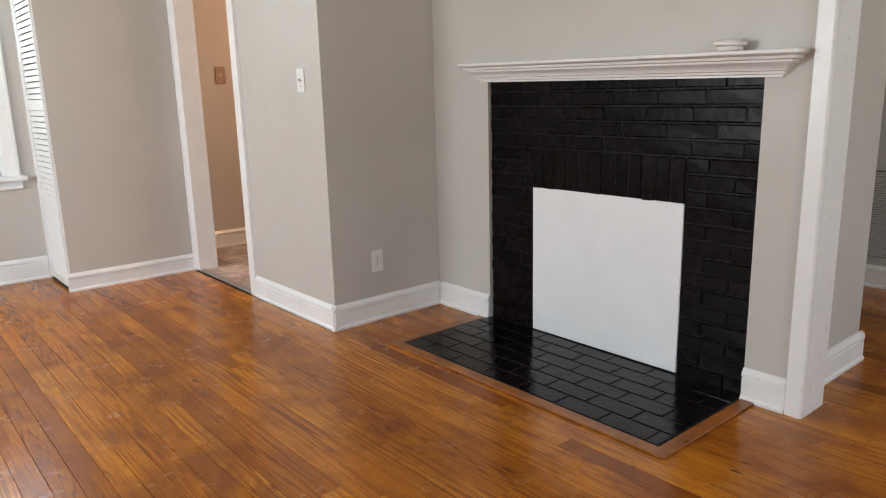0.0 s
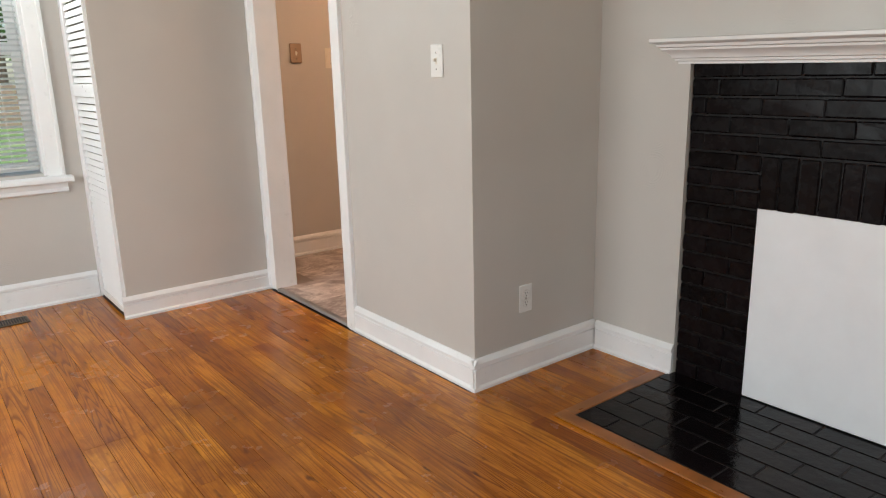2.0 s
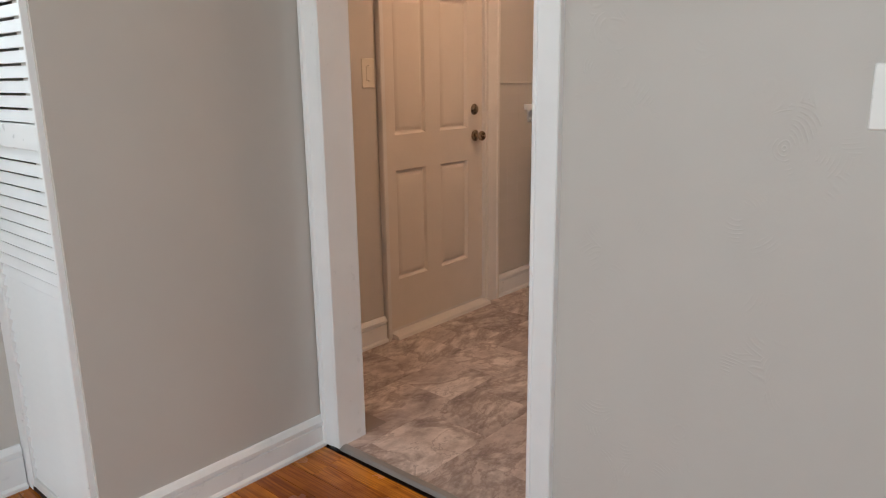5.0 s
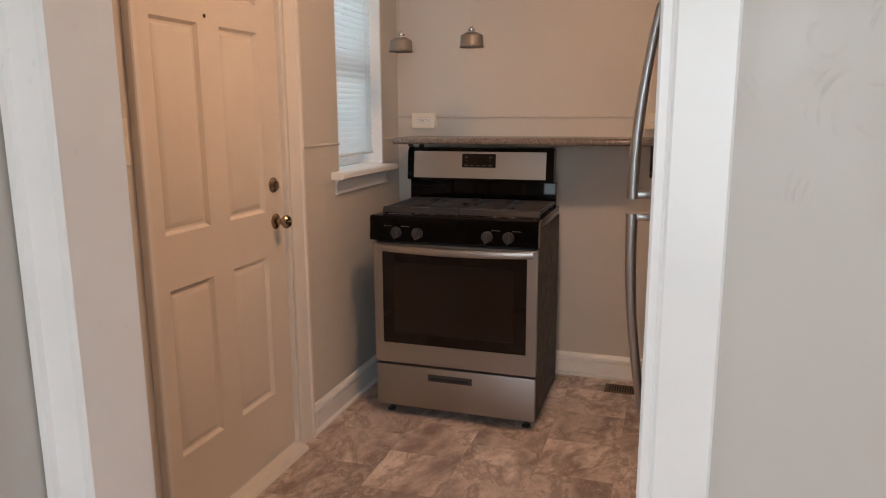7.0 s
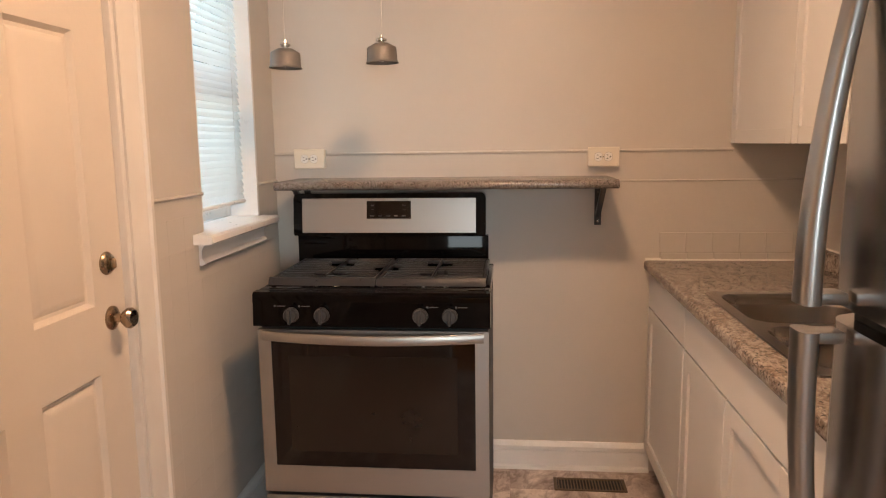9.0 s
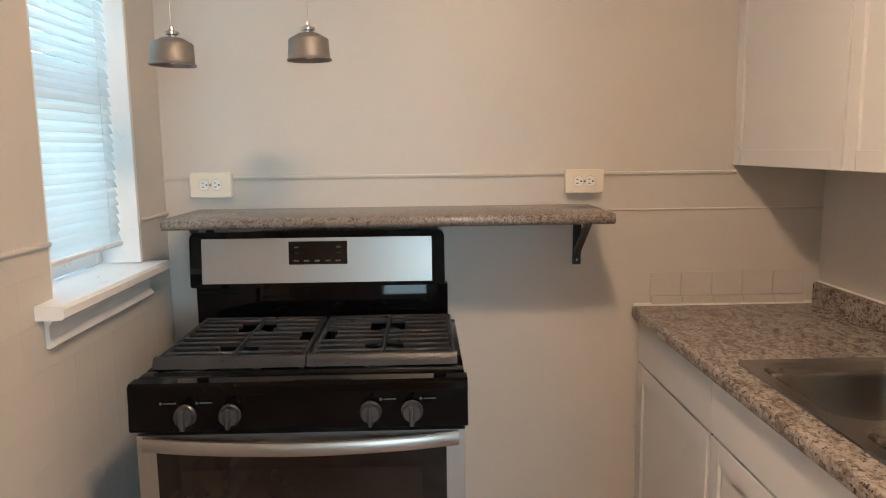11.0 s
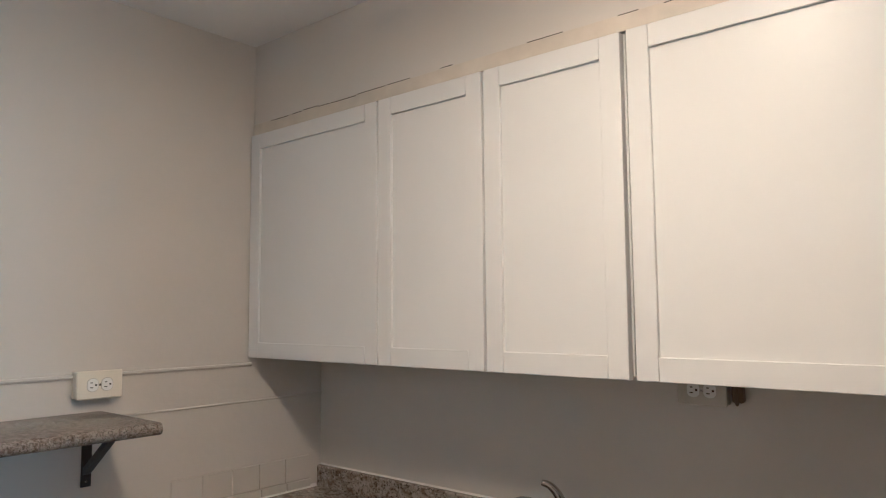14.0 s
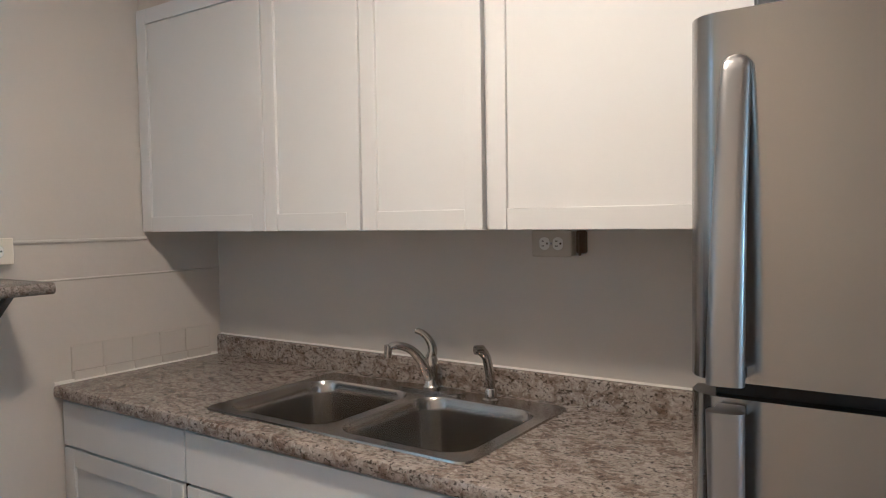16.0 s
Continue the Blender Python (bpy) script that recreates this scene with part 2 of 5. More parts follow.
def grassy(name):
    n = Nodes(name)
    v = n.coord()
    n.color(n.ramp(n.noise(v, 1.3, 5), [(0.3, (0.14, 0.25, 0.07)), (0.55, (0.24, 0.37, 0.13)), (0.7, (0.38, 0.42, 0.22))]))
    n.rough(0.9)
    return n.m


M_WALL = trowelled("wall_paint", (0.575, 0.543, 0.502), 0.5)
M_WALL_EVEN = trowelled("even_wall_paint", (0.575, 0.543, 0.502), 0.12)
M_KWALL = trowelled("kitchen_wall_paint", (0.63, 0.595, 0.55), 0.0, 0.4)
M_CEIL = trowelled("ceiling_paint", (0.80, 0.79, 0.77), 0.3, 0.7)
M_TRIM = plain("white_trim_paint", (0.87, 0.87, 0.865), 0.32, vary=0.03, bump=0.06, bscale=25)
M_MANTEL = plain("mantel_paint", (0.80, 0.785, 0.775), 0.4, vary=0.03, bump=0.12, bscale=25)
M_BOARD = plain("white_board_paint", (0.88, 0.895, 0.915), 0.35, vary=0.03, bump=0.25, bscale=14)


def painted_brick(name, rough=(0.2, 0.34), spec=0.10, relief=0.5):
    """Black gloss paint over rough brick, scuffed grey here and there."""
    n = Nodes(name)
    v = n.coord()
    oi = n.add("ObjectInfo")
    w = n.t.nodes.new("ShaderNodeVectorMath")
    n.link(v, w.inputs[0])
    off = n.add("CombineXYZ")
    n.link(n.math("MULTIPLY", oi.outputs["Random"], 40.0), off.inputs[0])
    n.link(off.outputs[0], w.inputs[1])
    v = w.outputs[0]
    scuff = n.ramp(n.noise(v, 22.0, 6, 0.7), [(0.64, (0, 0, 0)), (0.74, (1, 1, 1))])
    tone = n.ramp(oi.outputs["Random"], [(0, (0.0036, 0.0026, 0.0029)), (1, (0.0075, 0.0050, 0.0056))])
    n.color(n.mix(n.math("MULTIPLY", scuff, 0.07), tone, (0.16, 0.15, 0.15)))
    n.rough(n.ramp(n.noise(v, 30.0, 4), [(0.3, (rough[0],) * 3), (0.7, (rough[1],) * 3)]))
    h = n.math("ADD", n.math("MULTIPLY", n.noise(v, 30.0, 4), 0.6), n.noise(v, 9.0, 2))
    n.bump(h, relief, 0.004)
    n.b.inputs["Specular IOR Level"].default_value = spec
    return n.m


M_BRICK = painted_brick("black_gloss_brick")
M_HEARTH = painted_brick("hearth_gloss_brick", (0.06, 0.2), 0.17, 0.55)
M_HJOINT = plain("hearth_joint", (0.03, 0.027, 0.025), 0.5, vary=0.5, scale=18, bump=0.6, bscale=70, spec=0.2)
M_MORTAR = plain("black_mortar", (0.008, 0.007, 0.0072), 0.4, vary=0.4, scale=14, bump=0.6, bscale=70, spec=0.16)
M_WOOD = wood_floor("pine_floor")
M_GAP = plain("floor_gap", (0.03, 0.011, 0.004), 0.8)
M_SLATE = slate_tile("slate_vinyl")
M_GROUT = plain("vinyl_joint", (0.28, 0.235, 0.21), 0.6)
M_STRIP = plain("threshold_metal", (0.34, 0.325, 0.31), 0.42, 0.5)
M_DOOR = plain("door_paint", (0.74, 0.68, 0.61), 0.42, vary=0.02, bump=0.1, bscale=50)
M_CAB = plain("cabinet_paint", (0.735, 0.733, 0.728), 0.3, vary=0.012, gloss=0.03, spec=0.13)
M_GRANITE = granite("granite_laminate", 1.35, 0.86)
M_GRANITE_FINE = granite("granite_laminate_fine", 3.6, 0.62)
M_STEEL_H = brushed("brushed_steel", (0.38, 0.365, 0.348), 0.34, (1, 1, 220))
M_STEEL_V = brushed("fridge_steel", (0.43, 0.415, 0.40), 0.20, (150, 150, 1.5))
M_SINK = brushed("sink_steel", (0.47, 0.44, 0.41), 0.2, (1, 30, 30))
M_HANDLE = plain("handle_steel", (0.42, 0.42, 0.425), 0.30, 1.0, vary=0.02, gloss=0.03)
M_CHROME = plain("brushed_nickel", (0.50, 0.47, 0.44), 0.2, 1.0, vary=0.04)
M_BLACK = plain("black_enamel", (0.0025, 0.002, 0.002), 0.05, vary=0.2, spec=0.13)
M_IRON = plain("cast_iron", (0.024, 0.024, 0.027), 0.32, vary=0.2, spec=0.4, bump=0.3, bscale=120)
M_KNOB = plain("knob_plastic", (0.035, 0.035, 0.037), 0.32, vary=0.1)
M_OVEN = plain("oven_glass", (0.008, 0.005, 0.004), 0.05, vary=0.04, gloss=0.02, spec=0.33)
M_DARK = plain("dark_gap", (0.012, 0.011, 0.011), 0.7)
M_BRASS = plain("antique_brass", (0.34, 0.26, 0.18), 0.27, 1.0, vary=0.2)
M_PLATE = plain("white_plastic", (0.82, 0.81, 0.78), 0.3, vary=0.02)
M_CREAM = plain("cream_plastic", (0.78, 0.73, 0.63), 0.35, vary=0.03)
M_SHADE = plain("galvanised_shade", (0.22, 0.205, 0.19), 0.5, 0.6, vary=0.12, scale=20)
M_VENT = plain("vent_brown", (0.13, 0.095, 0.06), 0.5, 0.4)
M_GRILLE = plain("grille_grey", (0.50, 0.485, 0.46), 0.45)
M_BLIND = blind("blind_slat")
M_GLASS = glass("window_glass")
M_GRASS = grassy("lawn")
M_FENCE = plain("fence_wood", (0.30, 0.22, 0.165), 0.85, vary=0.25, scale=4)
M_LEAF = plain("leaf_green", (0.09, 0.17, 0.05), 0.7, vary=0.35, scale=3)
M_BARK = plain("bark", (0.10, 0.075, 0.055), 0.9, vary=0.3)
M_CREAMGAP = plain("bare_strip", (0.62, 0.565, 0.49), 0.6, vary=0.08, scale=14)
M_WOODB = plain("edge_wood", (0.30, 0.105, 0.022), 0.32, vary=0.35, scale=9)
M_BRASSDULL = plain("dull_metal", (0.22, 0.17, 0.12), 0.45, 0.8, vary=0.2)
M_TRIMK = plain("kitchen_trim_paint", (0.76, 0.73, 0.69), 0.36, vary=0.04, bump=0.15, bscale=25)
M_JOINT = plain("tile_joint", (0.52, 0.485, 0.44), 0.7)
M_GRIMY = plain("grimy_plastic", (0.55, 0.51, 0.45), 0.4, vary=0.1)
M_KNOBLIT = plain("print_grey", (0.09, 0.09, 0.095), 0.4)
M_OVENIN = plain("oven_inner_glass", (0.014, 0.0095, 0.007), 0.07, vary=0.04, gloss=0.02, spec=0.35)
M_OLDPLATE = plain("old_switch_plate", (0.40, 0.29, 0.20), 0.42, 0.35, vary=0.15)
M_CAULK = plain("white_caulk", (0.80, 0.77, 0.72), 0.45, vary=0.08, scale=30, bump=0.3, bscale=90)
M_STOVESIDE = plain("stove_side_enamel", (0.012, 0.011, 0.011), 0.45, vary=0.1, spec=0.2)
M_KICK = plain("toe_kick", (0.10, 0.05, 0.03), 0.6)
M_FRSIDE = plain("fridge_side", (0.13, 0.13, 0.13), 0.45, vary=0.05)

# ---- building helpers ----
def box(bm, x0, x1, y0, y1, z0, z1, bevel=0.0, seg=1):
    m = Matrix.Translation(((x0 + x1) / 2, (y0 + y1) / 2, (z0 + z1) / 2)) @ Matrix.Diagonal((abs(x1 - x0), abs(y1 - y0), abs(z1 - z0), 1))
    vs = bmesh.ops.create_cube(bm, size=1, matrix=m)["verts"]
    if bevel:
        es = {e for v in vs for e in v.link_edges}
        bmesh.ops.bevel(bm, geom=list(es), offset=bevel, segments=seg, affect="EDGES", profile=0.6, clamp_overlap=True)
    return bm


def rod(bm, p, q, r, seg=16, r2=None):
    p, q = Vector(p), Vector(q)
    d = q - p
    m = Matrix.Translation((p + q) / 2) @ d.to_track_quat("Z", "Y").to_matrix().to_4x4()
    bmesh.ops.create_cone(bm, cap_ends=True, segments=seg, radius1=r, radius2=r if r2 is None else r2, depth=d.length, matrix=m)
    return bm


def lathe(bm, prof, m=Matrix(), seg=24):
    """Turn (radius, height) pairs round the z of m."""
    rings = [[bm.verts.new(m @ Vector((max(r, 1e-4) * math.cos(a), max(r, 1e-4) * math.sin(a), h))) for a in (2 * math.pi * i / seg for i in range(seg))] for r, h in prof]
    for a, b in zip(rings, rings[1:]):
        for i in range(seg):
            bm.faces.new((a[i], a[(i + 1) % seg], b[(i + 1) % seg], b[i]))
    bm.faces.new(rings[0][::-1]), bm.faces.new(rings[-1])
    return bm


def extrude(bm, prof, fn, a, b):
    """A closed profile of (u, v) pairs swept from a to b; fn(u, v, s) gives the place."""
    r0, r1 = [bm.verts.new(fn(u, v, a)) for u, v in prof], [bm.verts.new(fn(u, v, b)) for u, v in prof]
    k = len(prof)
    for i in range(k):
        bm.faces.new((r0[i], r0[(i + 1) % k], r1[(i + 1) % k], r1[i]))
    bm.faces.new(r0[::-1]), bm.faces.new(r1)
    return bm


def tube(bm, pts, radii, seg=12, flat=1.0, up=(0, 0, 1)):
    """A round bar along points; flat squeezes it along one side."""
    pts = [Vector(p) for p in pts]
    rings = []
    for i, p in enumerate(pts):
        d = (pts[min(i + 1, len(pts) - 1)] - pts[max(i - 1, 0)]).normalized()
        s = d.cross(Vector(up)).normalized()
        w = s.cross(d)
        r = radii[i] if isinstance(radii, (list, tuple)) else radii
        rings.append([bm.verts.new(p + s * (r * math.cos(a)) + w * (r * flat * math.sin(a))) for a in (2 * math.pi * k / seg for k in range(seg))])
    for a, b in zip(rings, rings[1:]):
        for i in range(seg):
            bm.faces.new((a[i], a[(i + 1) % seg], b[(i + 1) % seg], b[i]))
    bm.faces.new(rings[0][::-1]), bm.faces.new(rings[-1])
    return bm


def smooth_path(pts, n=8):
    """A rounded line through points."""
    pts = [Vector(p) for p in pts]
    out = []
    for i in range(len(pts) - 1):
        p0, p1, p2, p3 = pts[max(i - 1, 0)], pts[i], pts[i + 1], pts[min(i + 2, len(pts) - 1)]
        for k in range(n):
            t = k / n
            out.append(0.5 * (2 * p1 + (p2 - p0) * t + (2 * p0 - 5 * p1 + 4 * p2 - p3) * t * t + (3 * p1 - p0 - 3 * p2 + p3) * t ** 3))
    return out + [pts[-1]]


def mesh_of(name, bm, material, smooth=False):
    bmesh.ops.recalc_face_normals(bm, faces=bm.faces)
    me = bpy.data.meshes.new(name)
    bm.to_mesh(me)
    bm.free()
    me.materials.append(material)
    if smooth:
        me.polygons.foreach_set("use_smooth", [True] * len(me.polygons))
        me.set_sharp_from_angle(angle=radians(38))
    return me


def part(name, bm, material, parent, label="", smooth=True):
    ob = new(name, mesh_of(name, bm, material, smooth))
    if parent is not None:
        ob.parent = parent
        if parent.type == "EMPTY":
            ob.matrix_parent_inverse = parent.matrix_basis.inverted()
    return tagged(ob, label)


def thing(name, at, label, category, group=""):
    ob = new(name)
    ob.empty_display_size = 0.05
    ob.location = at
    ob.matrix_basis = Matrix.Translation(at)
    return tagged(ob, label, category, group)


def single(name, bm, material, label, category, group="", smooth=True):
    return tagged(part(name, bm, material, None, "", smooth), label, category, group)


def structure(name, bm, material, label="", category="", smooth=False):
    return tagged(part(name, bm, material, None, "", smooth), label, category, "", "structure")


def wall_mesh(axis, a0, a1, f0, f1, z0, z1, holes=()):
    """A wall along axis from a0 to a1 between the faces f0 and f1, with openings (a0, a1, z0, z1) cut through."""
    bm = bmesh.new()
    us = sorted({a0, a1, *(h[0] for h in holes), *(h[1] for h in holes)})
    zs = sorted({z0, z1, *(h[2] for h in holes), *(h[3] for h in holes)})
    us, zs = [u for u in us if a0 <= u <= a1], [z for z in zs if z0 <= z <= z1]

    def solid(i, j):
        if not (0 <= i < len(us) - 1 and 0 <= j < len(zs) - 1):
            return False
        u, z = (us[i] + us[i + 1]) / 2, (zs[j] + zs[j + 1]) / 2
        return not any(h[0] < u < h[1] and h[2] < z < h[3] for h in holes)

    def at(u, f, z):
        return (u, f, z) if axis == "x" else (f, u, z)

    def quad(*ps):
        bm.faces.new([bm.verts.new(p) for p in ps])

    for i in range(len(us) - 1):
        for j in range(len(zs) - 1):
            if solid(i, j):
                u, w, z, y = us[i], us[i + 1], zs[j], zs[j + 1]
                for f in (f0, f1):
                    quad(at(u, f, z), at(w, f, z), at(w, f, y), at(u, f, y))
                for di, dj, p, q in ((-1, 0, (u, z), (u, y)), (1, 0, (w, z), (w, y)), (0, -1, (u, z), (w, z)), (0, 1, (u, y), (w, y))):
                    if not solid(i + di, j + dj):
                        quad(at(p[0], f0, p[1]), at(q[0], f0, q[1]), at(q[0], f1, q[1]), at(p[0], f1, p[1]))
    bmesh.ops.remove_doubles(bm, verts=bm.verts, dist=1e-5)
    return bm


# ---- the plan: x east, y north; the corner of the bump's skirting is the origin ----
WX, FX, NY, EX, SY = 0.02, 0.722, 2.42, 2.89, 0.232   # switch wall, fireplace wall, outer wall, kitchen's end wall, kitchen's sink wall
CY, CX = 1.873, -0.795                                 # closet front and closet corner
KZ, TOP, KTOP = 0.012, 2.55, 2.475
LX, LY, RX = -4.2, -6.0, 2.74                          # far sides of the front room and of the room beyond
D0, D1 = 0.966, 1.79                                   # doorway to the kitchen
KWX = 0.13

structure("wall_west", wall_mesh("y", LY, 2.6, LX - 0.14, LX, -0.05, TOP, [(-0.8, 1.2, 0.8, 2.15)]), M_WALL)
structure("wall_south", wall_mesh("x", LX, RX + 0.14, LY - 0.14, LY, -0.05, TOP, [(-3.0, -1.0, 0.8, 2.15), (1.3, 2.5, 0.8, 2.15)]), M_WALL)
structure("wall_north", wall_mesh("x", LX, 3.05, NY, NY + 0.2, -0.05, TOP, [(-1.86, -0.985, 0.735, 2.05), (0.905, 1.685, -0.05, 2.06), (2.15, 2.66, 1.13, 2.08)]), M_WALL,
          "greige painted plaster outer wall with trowel marks", "wall")
structure("wall_switch", wall_mesh("y", 0.02, CY, WX, KWX, -0.05, TOP, [(D0, D1, -0.05, 2.07)]), M_WALL, "greige plaster wall with a doorway to the kitchen", "wall")
structure("wall_bump", wall_mesh("x", KWX, FX, 0.02, SY, -0.05, TOP), M_WALL_EVEN, "greige plaster side wall beside the fireplace", "wall")
structure("wall_closet", wall_mesh("x", CX, KWX, CY, CY + 0.1, -0.05, TOP), M_WALL_EVEN, "greige painted closet wall", "wall")
structure("wall_closet_back", wall_mesh("y", CY + 0.1, NY, KWX - 0.06, KWX, -0.05, TOP), M_KWALL)
structure("wall_fireplace", wall_mesh("y", LY, 0.02, FX, FX + 0.16, -0.05, TOP, [(-1.80, -0.40, -0.05, 1.233), (-4.4, -2.025, -0.05, 2.1)]), M_WALL, "greige painted chimney breast wall", "wall")
structure("wall_chimney_side", wall_mesh("x", FX + 0.16, 1.454, -1.94, -1.86, -0.05, TOP), M_WALL)
structure("wall_chimney_back", wall_mesh("y", -1.86, -0.9, 1.376, 1.454, -0.05, TOP), M_WALL)
structure("wall_hall_north", wall_mesh("x", 1.454, RX, -0.98, -0.9, -0.05, TOP), M_WALL)
structure("wall_hall_east", wall_mesh("y", LY, -0.9, RX, RX + 0.14, -0.05, TOP), M_WALL)
structure("wall_east", wall_mesh("y", 0.1, NY, EX, EX + 0.16, -0.05, TOP), M_KWALL, "greige painted kitchen wall", "wall")
structure("wall_sink", wall_mesh("x", FX, EX, SY - 0.14, SY, -0.05, TOP), M_KWALL, "greige painted kitchen wall behind the sink", "wall")
structure("wall_north_lining", wall_mesh("x", KWX, EX, NY - 0.006, NY - 0.001, KZ, KTOP, [(0.905, 1.685, -0.05, 2.06), (2.15, 2.66, 1.13, 2.08)]), M_KWALL)
structure("wall_soffit", box(bmesh.new(), 0.135, EX - 0.001, SY + 0.001, 0.533, 2.172, KTOP), M_KWALL, "greige soffit above the wall cabinets", "soffit")
structure("ceiling", box(bmesh.new(), LX, RX, LY, 0.02, TOP, TOP + 0.1), M_CEIL)
structure("ceiling_north", box(bmesh.new(), LX, KWX, 0.02, NY, TOP + 0.001, TOP + 0.1), M_CEIL)
structure("ceiling_kitchen", box(bmesh.new(), KWX, EX, SY, NY, KTOP, KTOP + 0.08), M_CEIL)
structure("floor_base", box(bmesh.new(), LX, RX, LY, NY, -0.10, -0.012), M_GAP)


def skirting(axis, a0, a1, face, sign, h=0.130, name="baseboard", z=0.0):
    """A board with a moulded top and a shoe; sign is the way it stands out from the wall."""
    prof = [(0, 0), (0.024, 0), (0.024, 0.012), (0.015, 0.02), (0.015, h - 0.042), (0.0105, h - 0.039), (0.0105, h - 0.034), (0.019, h - 0.031), (0.019, h - 0.019), (0.013, h - 0.012), (0.008, h - 0.002), (0.004, h), (0, h)]
    fn = (lambda u, v, s: (s, face + sign * u, v + z)) if axis == "x" else (lambda u, v, s: (face + sign * u, s, v + z))
    return structure(name, extrude(bmesh.new(), prof, fn, a0, a1), M_TRIM, "white painted baseboard with a moulded top", "baseboard", True)


skirting("y", -0.002, 0.900, WX, -1)
skirting("x", -0.003, FX, 0.02, -1)
skirting("y", -0.40, -0.003, FX, -1)
skirting("y", -1.966, -1.80, FX, -1)
skirting("x", CX - 0.024, 0.0, CY, -1, 0.118)
skirting("x", LX, CX - 0.02, NY, -1, 0.155)
skirting("y", LY, NY, LX, 1)
skirting("x", 0.888, 1.478, -1.94, -1)
skirting("y", -1.96, -1.0, 1.454, 1)
skirting("y", LY, -1.0, RX, -1)
skirting("x", KWX, 0.862, NY - 0.006, -1, 0.135, z=KZ)
skirting("x", 1.80, EX, NY - 0.006, -1, 0.135, z=KZ)
skirting("y", 0.83, NY, EX, -1, 0.125, z=KZ)


# ---- doorway, casings and trim ----
def casing_profile(w):
    """Across the face, then outward: a flat board with a raised back band."""
    return [(0, 0), (w, 0), (w, 0.024), (w - 0.004, 0.028), (w - 0.018, 0.028), (w - 0.022, 0.019), (w - 0.03, 0.017), (0.008, 0.015), (0, 0.011)]


def casing_up(name, axis, a, w, face, sign, z0, z1, mat=M_TRIM, label="white painted door casing"):
    """An upright casing; a is its inner edge, w its signed width, on a wall face."""
    s = 1 if w > 0 else -1
    prof = [(s * u, v) for u, v in casing_profile(abs(w))]
    fn = (lambda u, v, z: (a + u, face + sign * v, z)) if axis == "x" else (lambda u, v, z: (face + sign * v, a + u, z))
    return structure(name, extrude(bmesh.new(), prof, fn, z0, z1), mat, label, "trim", True)


structure("trim_doorway_south", extrude(bmesh.new(), [(0, 0), (-0.064, 0), (-0.064, 0.017), (-0.061, 0.020), (-0.004, 0.019), (0, 0.015)], lambda u, v, z: (WX - v, D0 - 0.002 + u, z), 0.0, 2.1), M_TRIM,
          "white painted door casing with a chipped edge", "trim", True)
casing_up("trim_doorway_north", "y", D1 + 0.004, 0.074, WX, -1, 0.006, 2.1)
structure("trim_doorway_head", box(bmesh.new(), -0.006, WX, D0 - 0.097, D1 + 0.078, 2.1, 2.19, 0.003), M_TRIM)
structure("door_jamb_south", box(bmesh.new(), WX - 0.018, KWX + 0.006, D0 - 0.0025, D0 + 0.012, 0.0, 2.069, 0.003), M_TRIM, "white painted door jamb", "jamb")
structure("door_jamb_north", box(bmesh.new(), WX - 0.018, KWX + 0.006, D1 - 0.008, D1 + 0.01, 0.006, 2.069, 0.003), M_TRIM, "white painted door jamb", "jamb")
structure("trim_kitchen_side", box(bmesh.new(), KWX + 0.0005, KWX + 0.016, D0 - 0.07, D0 + 0.004, KZ, 2.1, 0.003), M_TRIM)
structure("threshold_strip", extrude(bmesh.new(), [(0.006, 0.001), (0.009, 0.008), (0.015, 0.014), (0.034, 0.0155), (0.0405, 0.0125)], lambda u, v, s: (u, s, v), D0 - 0.02, D1 + 0.004), M_STRIP,
          "dark grey metal floor threshold strip", "threshold")

# cased opening beside the fireplace
structure("trim_opening_front", extrude(bmesh.new(), [(0, 0), (0.062, 0), (0.062, 0.018), (0.059, 0.021), (0.008, 0.022), (0.003, 0.020), (0, 0.016)], lambda u, v, z: (FX - v, -2.030 + u, z), 0.0, 2.12), M_TRIM, "white painted opening casing", "trim")
structure("trim_opening_jamb", box(bmesh.new(), FX + 0.0005, 0.886, -2.031, -2.0255, 0.0, 2.099), M_TRIM)
structure("trim_chip", box(bmesh.new(), -0.008, 0.006, D1 - 0.004, D1 + 0.03, 0.0008, 0.0055), M_DARK, "dark chipped gap under the door casing", "trim")
structure("trim_opening_head", box(bmesh.new(), FX - 0.02, FX - 0.0005, -4.45, -1.985, 2.121, 2.2, 0.003), M_TRIM)


# ---- fireplace ----
def brick_mesh(l, h, d, seed, bev=0.003):
    """One painted brick, face towards -x, with slightly worn edges."""
    rnd = random.Random(seed)
    bm = bmesh.new()
    box(bm, 0, d, -l / 2, l / 2, -h / 2, h / 2, bev)
    for v in bm.verts:
        v.co += Vector((rnd.uniform(-0.0012, 0.0012), rnd.uniform(-0.0015, 0.0015), rnd.uniform(-0.0012, 0.0012)))
    return mesh_of("brick", bm, M_BRICK)


def piece(name, me, m, parent):
    ob = new(name, me)
    ob.parent = parent
    if parent.type == "EMPTY":
        ob.matrix_parent_inverse = parent.matrix_basis.inverted()
    ob.matrix_basis = m
    return ob


BX, BY0, BY1, PITCH = 0.737, -1.802, -0.402, 0.0655
fireplace = thing("fireplace", (0.74, -1.1, 0), "glossy black painted brick fireplace with a boarded-up opening", "fireplace")
part("mortar", box(bmesh.new(), BX + 0.006, BX + 0.09, BY0 + 0.004, BY1 - 0.004, -0.004, 1.2315), M_MORTAR, fireplace)
BRICKS = {}


def shared_brick(l, h, d, variant, bev=0.0045):
    key = (round(l, 3), round(h, 3), d, variant)
    if key not in BRICKS:
        BRICKS[key] = brick_mesh(l, h, d, len(BRICKS) + 5, bev)
    return BRICKS[key]


